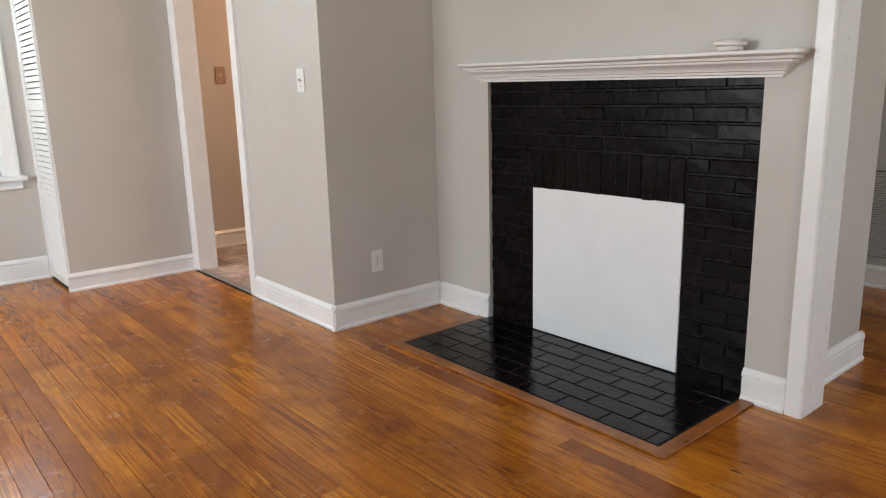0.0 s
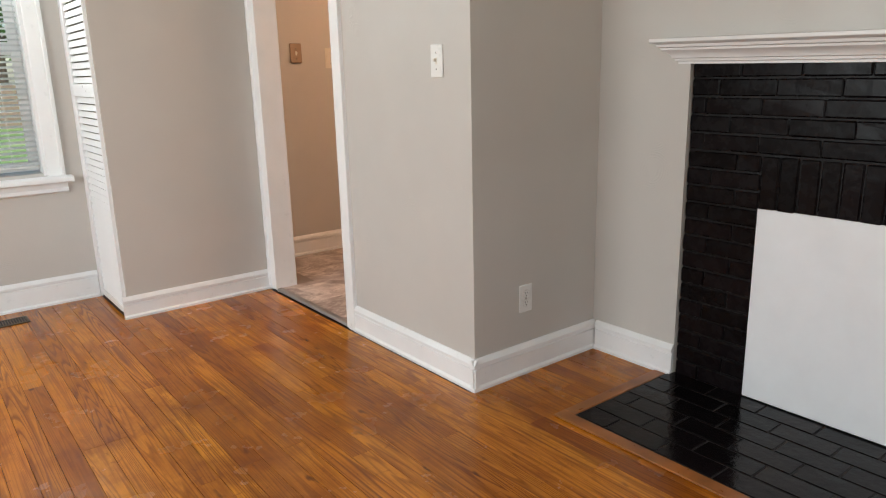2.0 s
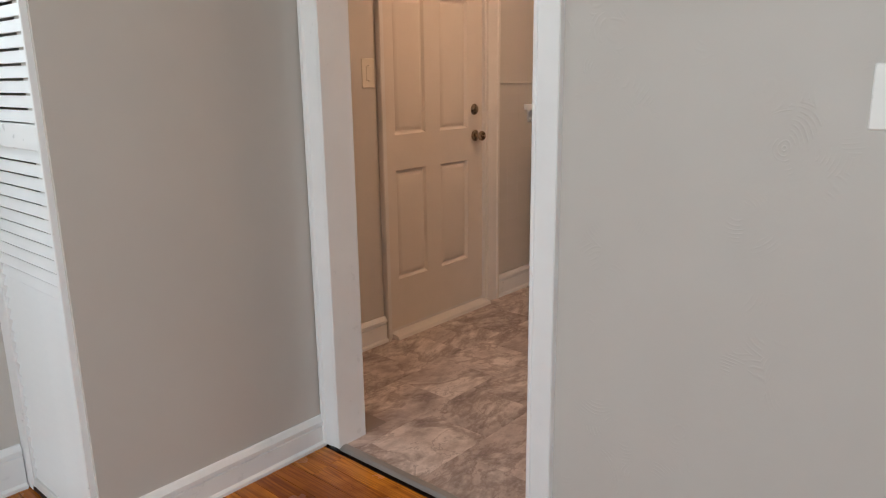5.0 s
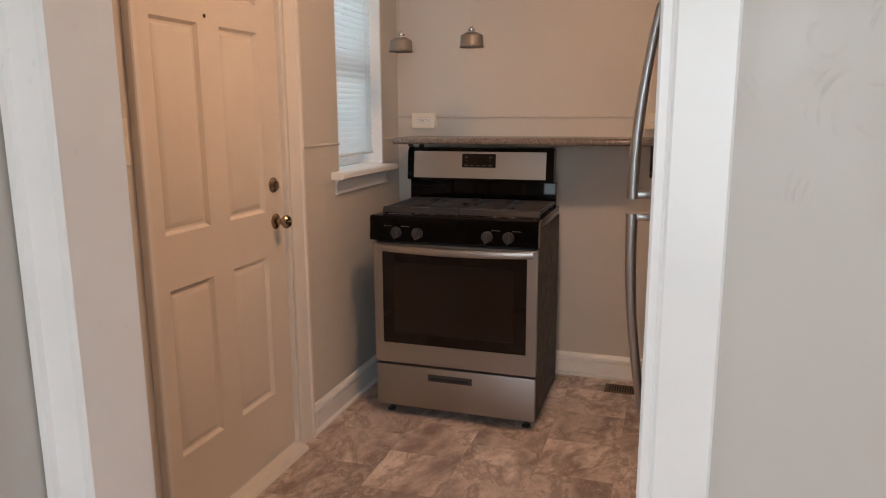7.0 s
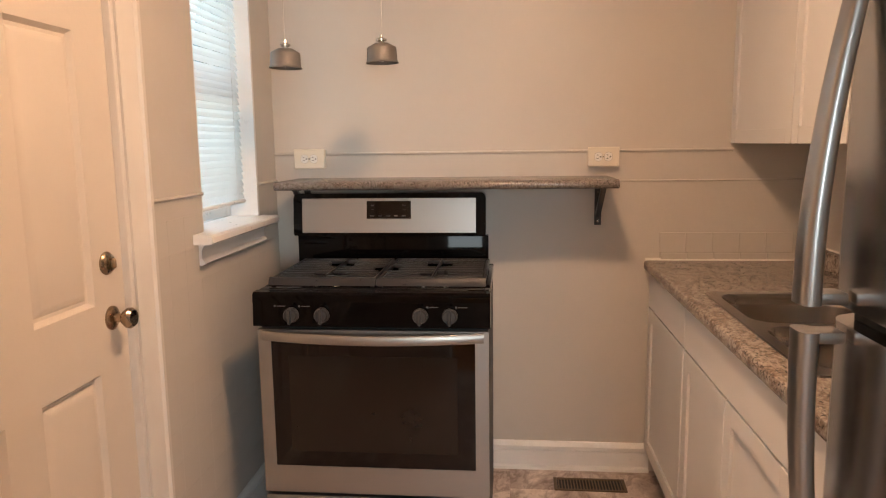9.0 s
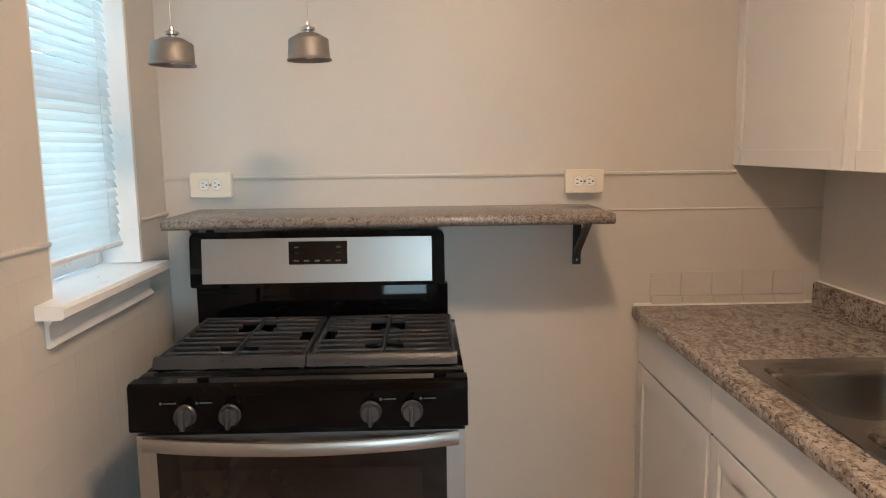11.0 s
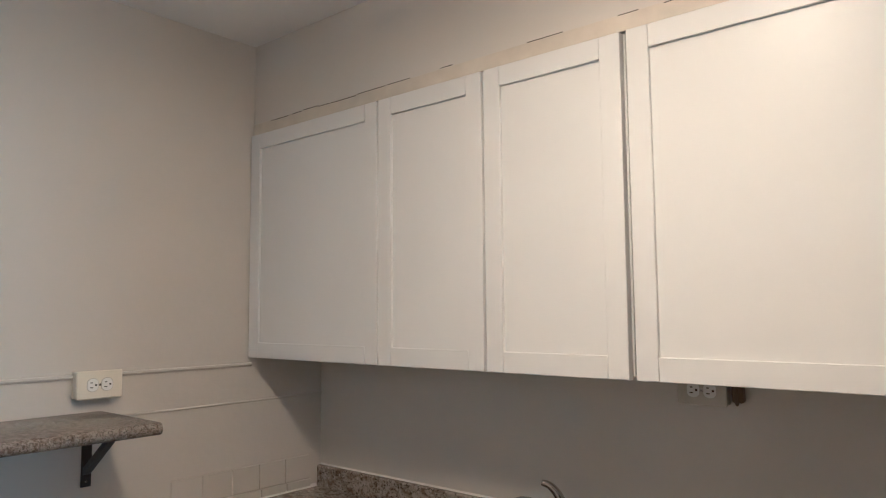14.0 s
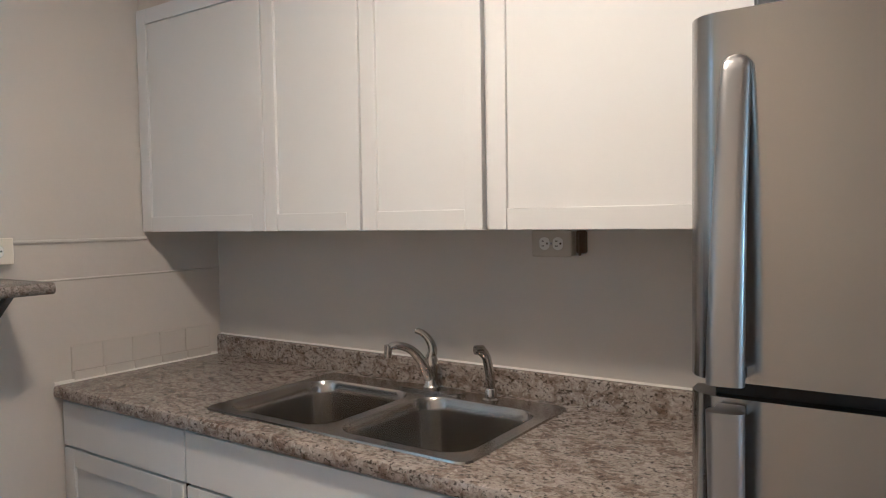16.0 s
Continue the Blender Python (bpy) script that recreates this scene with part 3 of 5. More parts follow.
rnd = random.Random(4)


def brick_row(y0, y1, z, first):
    """Bricks of one course between two ends; first is the length of the opening brick."""
    y, l = y1, first
    h = min(PITCH - 0.007, 1.2315 - z - 0.003)
    while y > y0 + 0.02:
        l = min(l, y - y0)
        if y - l - y0 < 0.05:
            l = y - y0
        me = shared_brick(l - 0.0015, h, 0.05, rnd.randrange(3))
        piece("brick", me, pose(BX + rnd.uniform(-0.0022, 0.0022), y - l / 2, z + 0.004 + h / 2, rnd.uniform(-0.3, 0.3), rnd.uniform(-0.25, 0.25), rnd.uniform(-0.12, 0.12)), fireplace)
        y, l = y - l, 0.212


for row in range(19):
    z = row * PITCH
    if row < 14:
        brick_row(-0.690, BY1, z, 0.196 if row % 2 else 0.098)
        brick_row(BY0, -1.502, z, 0.098 if row % 2 else 0.205)
    else:
        brick_row(BY0, BY1, z, (0.06, 0.16, 0.06, 0.11, 0.19)[row - 14])
# upright bricks over the opening
for i in range(12):
    w = 0.812 / 12
    piece("brick", shared_brick(3 * PITCH - 0.006, w - 0.005, 0.05, i % 3), pose(BX + rnd.uniform(-0.002, 0.002), -0.690 - w * (i + 0.5), 12.5 * PITCH, 90, 0, 0), fireplace)
part("opening_board", box(bmesh.new(), BX - 0.003, BX + 0.012, -1.502, -0.692, 0.012, 0.731, 0.003), M_BOARD, fireplace, "white painted board closing the firebox")

# hearth of flat bricks with a wooden edge
hearth = thing("hearth", (0.44, -1.1, 0), "glossy black painted brick hearth edged with wood strips", "hearth")
part("bed", box(bmesh.new(), 0.15, 0.742, -1.802, -0.385, 0.0012, 0.0052), M_HJOINT, hearth)


def hearth_brick(w, l, seed):
    r = random.Random(seed)
    bm = box(bmesh.new(), -w / 2, w / 2, -l / 2, l / 2, -0.006, 0.0, 0.002)
    for v in bm.verts:
        v.co += Vector((r.uniform(-0.0012, 0.0012), r.uniform(-0.0012, 0.0012), r.uniform(-0.0006, 0.0006)))
    return mesh_of("brick", bm, M_HEARTH)


HEARTH = {}
for row in range(6):
    w = 0.588 / 6
    y, l = -0.387, (0.13, 0.205, 0.07, 0.17, 0.10, 0.205)[row]
    while y > -1.80:
        l = min(l, y + 1.80)
        if y - l + 1.80 < 0.04:
            l = y + 1.80
        key = (round(l, 3), rnd.randrange(3))
        if key not in HEARTH:
            HEARTH[key] = hearth_brick(w - 0.005, l - 0.006, len(HEARTH) + 50)
        piece("brick", HEARTH[key], pose(0.151 + w * (row + 0.5), y - l / 2, 0.0082 + rnd.uniform(-0.0006, 0.0006), rnd.uniform(-0.15, 0.15), rnd.uniform(-0.2, 0.2), 0), hearth)
        y, l = y - l, 0.205


def strip(x0, x1, y0, y1):
    return box(bmesh.new(), x0, x1, y0, y1, 0.0012, 0.0085, 0.0025)


part("wood_edge", strip(0.094, 0.148, -1.858, -0.331), M_WOODB, hearth, "orange-stained wooden edge strip")
part("wood_edge", strip(0.1485, 0.716, -1.858, -1.8045), M_WOODB, hearth)
part("wood_edge", strip(0.1485, 0.696, -0.384, -0.332), M_WOODB, hearth)

# mantel: a crown moulding returned to the wall at both ends
PROF = [(0.002, 1.220), (0.012, 1.220), (0.012, 1.230), (0.018, 1.233), (0.019, 1.243), (0.024, 1.246), (0.026, 1.256), (0.034, 1.270), (0.043, 1.279), (0.044, 1.288),
        (0.050, 1.292), (0.052, 1.303), (0.061, 1.309), (0.064, 1.314), (0.064, 1.327), (0.062, 1.329), (0.002, 1.329)]
mantel = thing("mantel_shelf", (0.7, -1.12, 1.22), "off-white crown moulding mantel shelf over the fireplace", "mantel")
PROF = [(0.012 + (o - 0.012) * 1.5 if o > 0.012 else o, 1.2215 + (z - 1.22) * 0.84) for o, z in PROF]
SAG = 0.0135   # the shelf has sunk towards the opening
for name, a, b in (("bed_moulding", 0, 6), ("crown_moulding", 5, 11), ("shelf_edge", 10, 17)):
    prof = PROF[a:b] + ([(0.002, PROF[b - 1][1])] if b < 17 else []) + ([(0.002, PROF[a][1])] if a else [])
    bm = bmesh.new()
    loops = [[bm.verts.new((FX if e in (0, 3) else FX - o, (-0.367 + o if e < 2 else -1.857 - o), z + SAG * ((-0.367 + o if e < 2 else -1.857 - o) + 1.13))) for o, z in prof] for e in range(4)]
    for p, q in zip(loops, loops[1:]):
        for i in range(len(prof)):
            k = (i + 1) % len(prof)
            bm.faces.new((p[i], p[k], q[k], q[i]))
    part(name, bm, M_MANTEL, mantel)

detector = thing("smoke_detector", (0.670, -1.692, 1.3055), "white round plastic smoke detector lying on the mantel", "smoke detector")
part("base", lathe(bmesh.new(), [(0.0, 0), (0.042, 0), (0.044, 0.004), (0.044, 0.014), (0.041, 0.016), (0, 0.016)], pose(0.670, -1.692, 1.3062, -0.8, 0, 0)), M_PLATE, detector)
part("cover", lathe(bmesh.new(), [(0, 0.0165), (0.050, 0.0165), (0.057, 0.020), (0.056, 0.030), (0.046, 0.038), (0.030, 0.041), (0, 0.042)], pose(0.670, -1.692, 1.3062, 2, 0, 0)), M_PLATE, detector)


# ---- plates on the walls; u runs across the plate, out is away from the wall ----
def plate_maker(at, axis, sign, horizontal=False):
    """Gives a function that lays boxes (u0, u1, v0, v1, out0, out1) on a wall at a place."""
    def lay(bm, u0, u1, v0, v1, o0, o1, bev=0.0):
        if horizontal:
            u0, u1, v0, v1 = v0, v1, u0, u1
        o = sorted((sign * o0, sign * o1))
        if axis == "x":
            return box(bm, at[0] + u0, at[0] + u1, at[1] + o[0], at[1] + o[1], at[2] + v0, at[2] + v1, bev)
        return box(bm, at[0] + o[0], at[0] + o[1], at[1] + u0, at[1] + u1, at[2] + v0, at[2] + v1, bev)
    return lay


def outlet(at, axis, sign, label, horizontal=False, box_depth=0.0, mat=M_PLATE, grow=1.0, group=""):
    lay = plate_maker(at, axis, sign, horizontal)
    ob = thing("wall_outlet", at, label, "outlet", group)
    d = box_depth

    def disc(v, r, clip, o0, o1):
        prof = [(r * math.cos(2 * math.pi * i / 24), v + max(-clip, min(clip, r * math.sin(2 * math.pi * i / 24)))) for i in range(24)]
        prof = [(q, p) for p, q in prof] if horizontal else prof
        place = (lambda p, q, o: (at[0] + p, at[1] + sign * o, at[2] + q)) if axis == "x" else (lambda p, q, o: (at[0] + sign * o, at[1] + p, at[2] + q))
        return extrude(bmesh.new(), prof, place, o0, o1)

    w, h = 0.036 * grow, 0.058 * grow
    if d:
        part("box", lay(bmesh.new(), -w + 0.003, w - 0.003, -h + 0.003, h - 0.003, 0, d, 0.003), mat, ob)
    part("plate", lay(bmesh.new(), -w, w, -h, h, d, d + 0.006, 0.003), mat, ob)
    for s in (-1, 1):
        # darker ring behind the socket, painting the shaded recess line round it
        part("socket_rim", disc(s * 0.0195, 0.0186, 0.0158, d + 0.0060, d + 0.0066), M_JOINT, ob)
        face = part("socket", disc(s * 0.0195, 0.0172, 0.0144, d + 0.0066, d + 0.0078), M_PLATE, ob)
        for u, hgt in ((-0.0065, 0.008), (0.0065, 0.0065)):
            part("slot", lay(bmesh.new(), u - 0.0012, u + 0.0012, s * 0.0195 - hgt / 2 + 0.004, s * 0.0195 + hgt / 2 + 0.004, d + 0.0079, d + 0.0083), M_DARK, face)
        part("slot", lay(bmesh.new(), -0.0025, 0.0025, s * 0.0195 - 0.0105, s * 0.0195 - 0.0055, d + 0.0079, d + 0.0083), M_DARK, face)
    part("screw", lay(bmesh.new(), -0.003, 0.003, -0.003, 0.003, d + 0.006, d + 0.0075, 0.001), M_CHROME, ob)
    return ob


def switch(at, axis, sign, label, mat=M_PLATE, w=0.036, h=0.06, toggle_mat=M_PLATE, depth=0.006, rocker=False):
    lay = plate_maker(at, axis, sign)
    ob = thing("light_switch", at, label, "switch")
    part("plate", lay(bmesh.new(), -w, w, -h, h, 0, depth, 0.003), mat, ob)
    if rocker:
        part("rocker", lay(bmesh.new(), -0.016, 0.016, -0.033, 0.033, depth + 0.0002, depth + 0.004, 0.002), mat, ob)
    else:
        part("collar", lay(bmesh.new(), -0.006, 0.006, -0.0125, 0.0125, depth + 0.0001, depth + 0.0018), toggle_mat, ob)
        part("toggle", lay(bmesh.new(), -0.004, 0.004, -0.002, 0.009, depth + 0.0018, depth + 0.014, 0.0015), toggle_mat, ob)
    for s in (-1, 1):
        part("screw", lay(bmesh.new(), -0.003, 0.003, s * 0.03 * h / 0.06 - 0.003, s * 0.03 * h / 0.06 + 0.003, depth, depth + 0.0015, 0.001), M_CHROME, ob)
    return ob


switch((WX, 0.212, 1.264), "y", -1, "white toggle light switch beside the kitchen doorway", toggle_mat=M_CREAM)
outlet((0.293, 0.02, 0.322), "x", -1, "white double outlet low on the greige wall")
switch((0.55, NY - 0.006, 1.36), "x", -1, "old tan metal toggle switch plate on the kitchen wall", M_OLDPLATE, 0.04, 0.062, M_CREAM, 0.012)
switch((0.805, NY - 0.006, 1.328), "x", -1, "cream rocker light switch by the kitchen door", M_CREAM, 0.04, 0.066, rocker=True)

# ---- closet with a louvred door ----
closet = thing("louvred_door", (CX, 2.14, 0.0), "white louvred folding closet door, closed", "closet door")
LX0, LX1, LY0, LY1 = -0.812, -0.786, 1.886, 2.372
part("stile", box(bmesh.new(), LX0, LX1, LY0, LY0 + 0.012, 0.022, 2.1, 0.002), M_TRIM, closet)
part("stile", box(bmesh.new(), LX0, LX1, LY1 - 0.03, LY1, 0.022, 2.1, 0.002), M_TRIM, closet)
for z0, z1 in ((0.022, 0.055), (1.14, 1.205), (2.05, 2.1)):
    part("rail", box(bmesh.new(), LX0 + 0.001, LX1 - 0.001, LY0 + 0.0122, LY1 - 0.0302, z0, z1, 0.002), M_TRIM, closet)
slat = mesh_of("slat", extrude(bmesh.new(), [(0.0066, 0.0142), (0.0016, 0.0155), (-0.0066, -0.0138), (-0.0016, -0.0151)], lambda u, v, s: (u, s, v), LY0 + 0.0123, LY1 - 0.0303), M_TRIM)
for z0, z1 in ((0.055, 1.14), (1.205, 2.05)):
    n = round((z1 - z0) / 0.0365)
    for i in range(n):
        piece("slat", slat, pose((LX0 + LX1) / 2, 0, z0 + (z1 - z0) * (i + 0.5) / n), closet)
structure("trim_closet_side", box(bmesh.new(), CX - 0.016, CX + 0.001, LY1 + 0.002, NY, 0.0, 2.12, 0.002), M_TRIM)
structure("trim_closet_top", box(bmesh.new(), CX - 0.014, CX + 0.02, CY + 0.002, LY1 + 0.001, 2.112, TOP), M_WALL)
structure("closet_sill", box(bmesh.new(), CX - 0.014, CX + 0.03, CY + 0.002, LY1, 0.0004, 0.011), M_GAP)

# ---- front-room window ----
WL, WR, WB, WT = -1.86, -0.985, 0.735, 2.05
window = tagged(thing("window_1", (-1.42, 2.42, 0.7), "white double-hung window with open blinds", "window"), kind="structure")
for a, b in ((WR, 0.085), (WL, -0.085)):
    s = 1 if b > 0 else -1
    part("casing", extrude(bmesh.new(), [(s * u, v) for u, v in casing_profile(0.085)], lambda u, v, z: (a + u, NY - v, z), 0.72, 2.14), M_TRIM, window)
part("sill", extrude(bmesh.new(), [(0, 0.683), (0.062, 0.683), (0.071, 0.69), (0.073, 0.702), (0.068, 0.713), (0.06, 0.717), (-0.16, 0.724), (-0.16, 0.69)], lambda u, v, s: (s, NY - u, v), WL - 0.12, WR + 0.115), M_TRIM, window, "thick white window sill")
part("apron", extrude(bmesh.new(), [(0.0005, 0.625), (0.014, 0.625), (0.026, 0.634), (0.022, 0.643), (0.015, 0.65), (0.015, 0.6825), (0.0005, 0.6825)], lambda u, v, s: (s, NY - u, v), WL - 0.09, WR + 0.09), M_TRIM, window)


def sash(window, x0, x1, z0, z1, y, w=0.045, mat=M_TRIM):
    fr = part("sash", box(bmesh.new(), x0, x0 + w, y, y + 0.03, z0, z1, 0.002), mat, window)
    part("stile", box(bmesh.new(), x1 - w, x1, y, y + 0.03, z0, z1, 0.002), mat, fr)
    part("rail", box(bmesh.new(), x0 + w, x1 - w, y + 0.001, y + 0.029, z0, z0 + w, 0.002), mat, fr)
    part("rail", box(bmesh.new(), x0 + w, x1 - w, y + 0.001, y + 0.029, z1 - w * 0.8, z1, 0.002), mat, fr)
    p = part("pane", box(bmesh.new(), x0 + w, x1 - w, y + 0.013, y + 0.017, z0 + w, z1 - w * 0.8), M_GLASS, window)
    p.visible_shadow = False


sash(window, WL + 0.02, WR - 0.02, 0.745, 1.40, NY + 0.105)
sash(window, WL + 0.02, WR - 0.02, 1.385, 2.045, NY + 0.14)
part("side_jamb", box(bmesh.new(), WR - 0.018, WR + 0.0, NY - 0.002, NY + 0.19, 0.724, WT), M_TRIM, window)
part("side_jamb", box(bmesh.new(), WL, WL + 0.018, NY - 0.002, NY + 0.19, 0.724, WT), M_TRIM, window)


def blinds(name, x0, x1, z0, z1, y, pitch, width, tilt, label):
    ob = thing(name, ((x0 + x1) / 2, y, z0), label, "window blind")
    c, s = math.cos(radians(tilt)), math.sin(radians(tilt))
    prof = [(-width / 2, -0.0016), (0, 0.0), (width / 2, -0.0016), (width / 2, -0.0010), (0, 0.0007), (-width / 2, -0.0010)]
    prof = [(u * c - v * s, u * s + v * c) for u, v in prof]
    me = mesh_of("slat", extrude(bmesh.new(), prof, lambda u, v, q: (q, u, v), x0, x1), M_BLIND)
    z = z0 + 0.03
    while z < z1 - 0.03:
        piece("slat", me, pose(0, y, z + random.uniform(-0.0008, 0.0008), random.uniform(-0.7, 0.7)), ob)
        z += pitch
    part("bottom_rail", box(bmesh.new(), x0, x1, y - 0.012, y + 0.012, z0, z0 + 0.014, 0.004), M_PLATE, ob)
    part("head_rail", box(bmesh.new(), x0, x1, y - 0.016, y + 0.016, z1 - 0.03, z1, 0.003), M_PLATE, ob)
    for f in (0.15, 0.85):
        for d in (-1, 1):
            part("cord", rod(bmesh.new(), (x0 + (x1 - x0) * f, y + d * (width / 2 * c + 0.001), z0 + 0.01), (x0 + (x1 - x0) * f, y + d * (width / 2 * c + 0.001), z1 - 0.02), 0.0007, 5), M_PLATE, ob)
    return ob


blinds("window_blind", WL + 0.022, WR - 0.022, 0.765, 2.04, NY + 0.06, 0.028, 0.030, 22, "white horizontal slat blind, slats open to a lawn")


# ---- floor registers and the return-air grille ----
def register(x0, x1, y0, y1, z, along_x, label, mat, group=""):
    ob = thing("floor_register", ((x0 + x1) / 2, (y0 + y1) / 2, z), label, "floor vent", group)
    part("well", box(bmesh.new(), x0 + 0.012, x1 - 0.012, y0 + 0.012, y1 - 0.012, z + 0.0003, z + 0.0012), M_DARK, ob)
    for a in ((x0, x1, y0, y0 + 0.014), (x0, x1, y1 - 0.014, y1), (x0, x0 + 0.014, y0 + 0.0142, y1 - 0.0142), (x1 - 0.014, x1, y0 + 0.0142, y1 - 0.0142)):
        part("rim", box(bmesh.new(), *a, z + 0.0003, z + 0.005, 0.0018), mat, ob)
    n = round(((x1 - x0) if along_x else (y1 - y0)) / 0.0125) - 2
    for i in range(n):
        if along_x:
            u = x0 + 0.02 + (x1 - x0 - 0.04) * i / (n - 1)
            part("louvre", box(bmesh.new(), u - 0.0022, u + 0.0022, y0 + 0.0143, y1 - 0.0143, z + 0.0013, z + 0.004), mat, ob)
        else:
            u = y0 + 0.02 + (y1 - y0 - 0.04) * i / (n - 1)
            part("louvre", box(bmesh.new(), x0 + 0.0143, x1 - 0.0143, u - 0.0022, u + 0.0022, z + 0.0013, z + 0.004), mat, ob)
    return ob


register(-1.50, -1.212, 2.165, 2.285, 0.0006, True, "brown metal floor register below the window", M_VENT)

grille = thing("return_air_grille", (RX, -1.65, 0.17), "grey metal return-air grille low on the hall wall", "air grille")
part("backing", box(bmesh.new(), RX - 0.0025, RX - 0.0005, -2.0, -1.43, 0.175, 0.69), M_DARK, grille)
for y0, y1, z0, z1 in ((-2.03, -1.40, 0.155, 0.18), (-2.03, -1.40, 0.685, 0.71), (-2.03, -2.0, 0.1802, 0.6848), (-1.43, -1.40, 0.1802, 0.6848)):
    part("frame", box(bmesh.new(), RX - 0.012, RX - 0.0005, y0, y1, z0, z1, 0.002), M_GRILLE, grille)
vane = mesh_of("slat", extrude(bmesh.new(), [(-0.011, -0.004), (-0.0105, -0.0055), (-0.003, 0.004), (-0.0035, 0.0055)], lambda u, v, s: (u, s, v), -1.998, -1.432), M_GRILLE)
for i in range(36):
    piece("slat", vane, pose(RX, 0, 0.19 + i * 0.0138), grille)


# ---- kitchen: outer door ----
door = tagged(thing("door_1", (1.295, NY, KZ), "cream six-panel metal door with antique brass lock, closed", "door"), kind="structure")
DX0, DX1, DY = 0.912, 1.680, 2.428
cols, rows = ((0.985, 1.208), (1.322, 1.548)), ((0.305, 0.862), (1.036, 1.690), (1.785, 1.945))
bm = wall_mesh("x", DX0, DX1, DY, DY + 0.04, 0.05, 2.05, [(a, b, c, d) for a, b in cols for c, d in rows])
part("slab", bm, M_DOOR, door, smooth=False)
for a, b in cols:
    for c, d in rows:
        bm = bmesh.new()
        rings = [(0, 0.0), (0.004, 0.005), (0.010, 0.013), (0.018, 0.0145), (0.032, 0.005), (0.038, 0.0035)]
        loops = [[bm.verts.new((x, DY + o, z)) for x, z in ((a + i, c + i), (b - i, c + i), (b - i, d - i), (a + i, d - i))] for i, o in rings]
        for p, q in zip(loops, loops[1:]):
            for k in range(4):
                bm.faces.new((p[k], p[(k + 1) % 4], q[(k + 1) % 4], q[k]))
        bm.faces.new(loops[-1])
        part("panel", bm, M_DOOR, door)
part("sweep", box(bmesh.new(), DX0 + 0.002, DX1 - 0.002, DY + 0.004, DY + 0.03, 0.034, 0.0495), M_TRIMK, door)
knob = part("knob", lathe(bmesh.new(), [(0.0, 0), (0.031, 0.0), (0.031, 0.004), (0.024, 0.009), (0.012, 0.012), (0.011, 0.028), (0.018, 0.033), (0.026, 0.043), (0.027, 0.052), (0.021, 0.060), (0, 0.062)], pose(1.614, DY, 0.991, 90)), M_BRASS, door, "antique brass door knob")
part("deadbolt", lathe(bmesh.new(), [(0.0, 0), (0.029, 0.0), (0.030, 0.004), (0.025, 0.011), (0.017, 0.014), (0, 0.0145)], pose(1.607, DY, 1.133, 90)), M_BRASS, door, "antique brass deadbolt")
part("thumb_turn", box(bmesh.new(), 1.603, 1.611, DY - 0.028, DY - 0.0145, 1.120, 1.146, 0.003), M_BRASS, door)
part("peephole", lathe(bmesh.new(), [(0, 0), (0.0065, 0), (0.0065, 0.002), (0.003, 0.003), (0, 0.003)], pose(1.246, DY, 1.715, 90)), M_BRASS, door)
for z in (0.3, 1.05, 1.8):
    part("hinge", rod(bmesh.new(), (0.907, DY - 0.004, z - 0.045), (0.907, DY - 0.004, z + 0.045), 0.006, 10), M_BRASS, door)
structure("door_jamb_left", box(bmesh.new(), 0.894, 0.9105, NY - 0.012, NY + 0.19, KZ, 2.06, 0.002), M_TRIMK)
structure("door_jamb_right", box(bmesh.new(), 1.682, 1.70, NY - 0.012, NY + 0.19, KZ, 2.06, 0.002), M_TRIMK)
casing_up("trim_door_left", "x", 0.896, -0.034, NY - 0.006, -1, KZ, 2.06, M_TRIMK)
casing_up("trim_door_right", "x", 1.702, 0.092, NY - 0.006, -1, KZ, 2.06, M_TRIMK)
structure("trim_door_head", box(bmesh.new(), 0.862, 1.794, NY - 0.03, NY - 0.007, 2.061, 2.15, 0.003), M_TRIMK)
structure("door_saddle", extrude(bmesh.new(), [(-0.06, KZ - 0.002), (-0.052, 0.027), (-0.03, 0.034), (0.12, 0.034), (0.12, KZ - 0.002)], lambda u, v, s: (s, NY + u, v), 0.9115, 1.681), M_TRIMK, "white painted wooden door saddle", "threshold")

# ---- kitchen window ----
K0, K1 = 2.15, 2.66
kwin = tagged(thing("window_2", (2.4, NY, 1.1), "white kitchen window with closed blinds", "window"), kind="structure")
part("side_jamb", box(bmesh.new(), K1 - 0.016, K1, NY - 0.012, NY + 0.19, 1.146, 2.08, 0.002), M_TRIM, kwin)
part("side_jamb", box(bmesh.new(), K0, K0 + 0.012, NY - 0.004, NY + 0.19, 1.146, 2.08, 0.002), M_TRIM, kwin)
part("sill", extrude(bmesh.new(), [(0, 1.112), (0.064, 1.112), (0.072, 1.118), (0.072, 1.136), (0.066, 1.143), (-0.10, 1.147), (-0.10, 1.115)], lambda u, v, s: (s, NY - u, v), K0 - 0.085, K1 + 0.05), M_TRIM, kwin, "worn white window sill")
part("apron", extrude(bmesh.new(), [(0.007, 1.04), (0.016, 1.04), (0.03, 1.048), (0.026, 1.056), (0.019, 1.062), (0.019, 1.09), (0.032, 1.1115), (0.007, 1.1115)], lambda u, v, s: (s, NY - u, v), K0 - 0.05, K1 + 0.02), M_TRIM, kwin)
sash(kwin, K0 + 0.012, K1 - 0.016, 1.15, 1.62, NY + 0.10)
sash(kwin, K0 + 0.012, K1 - 0.016, 1.60, 2.078, NY + 0.135)
blinds("window_blind", K0 + 0.014, K1 - 0.020, 1.20, 2.075, NY + 0.045, 0.0256, 0.031, 66, "white slat blind, closed and glowing with daylight")

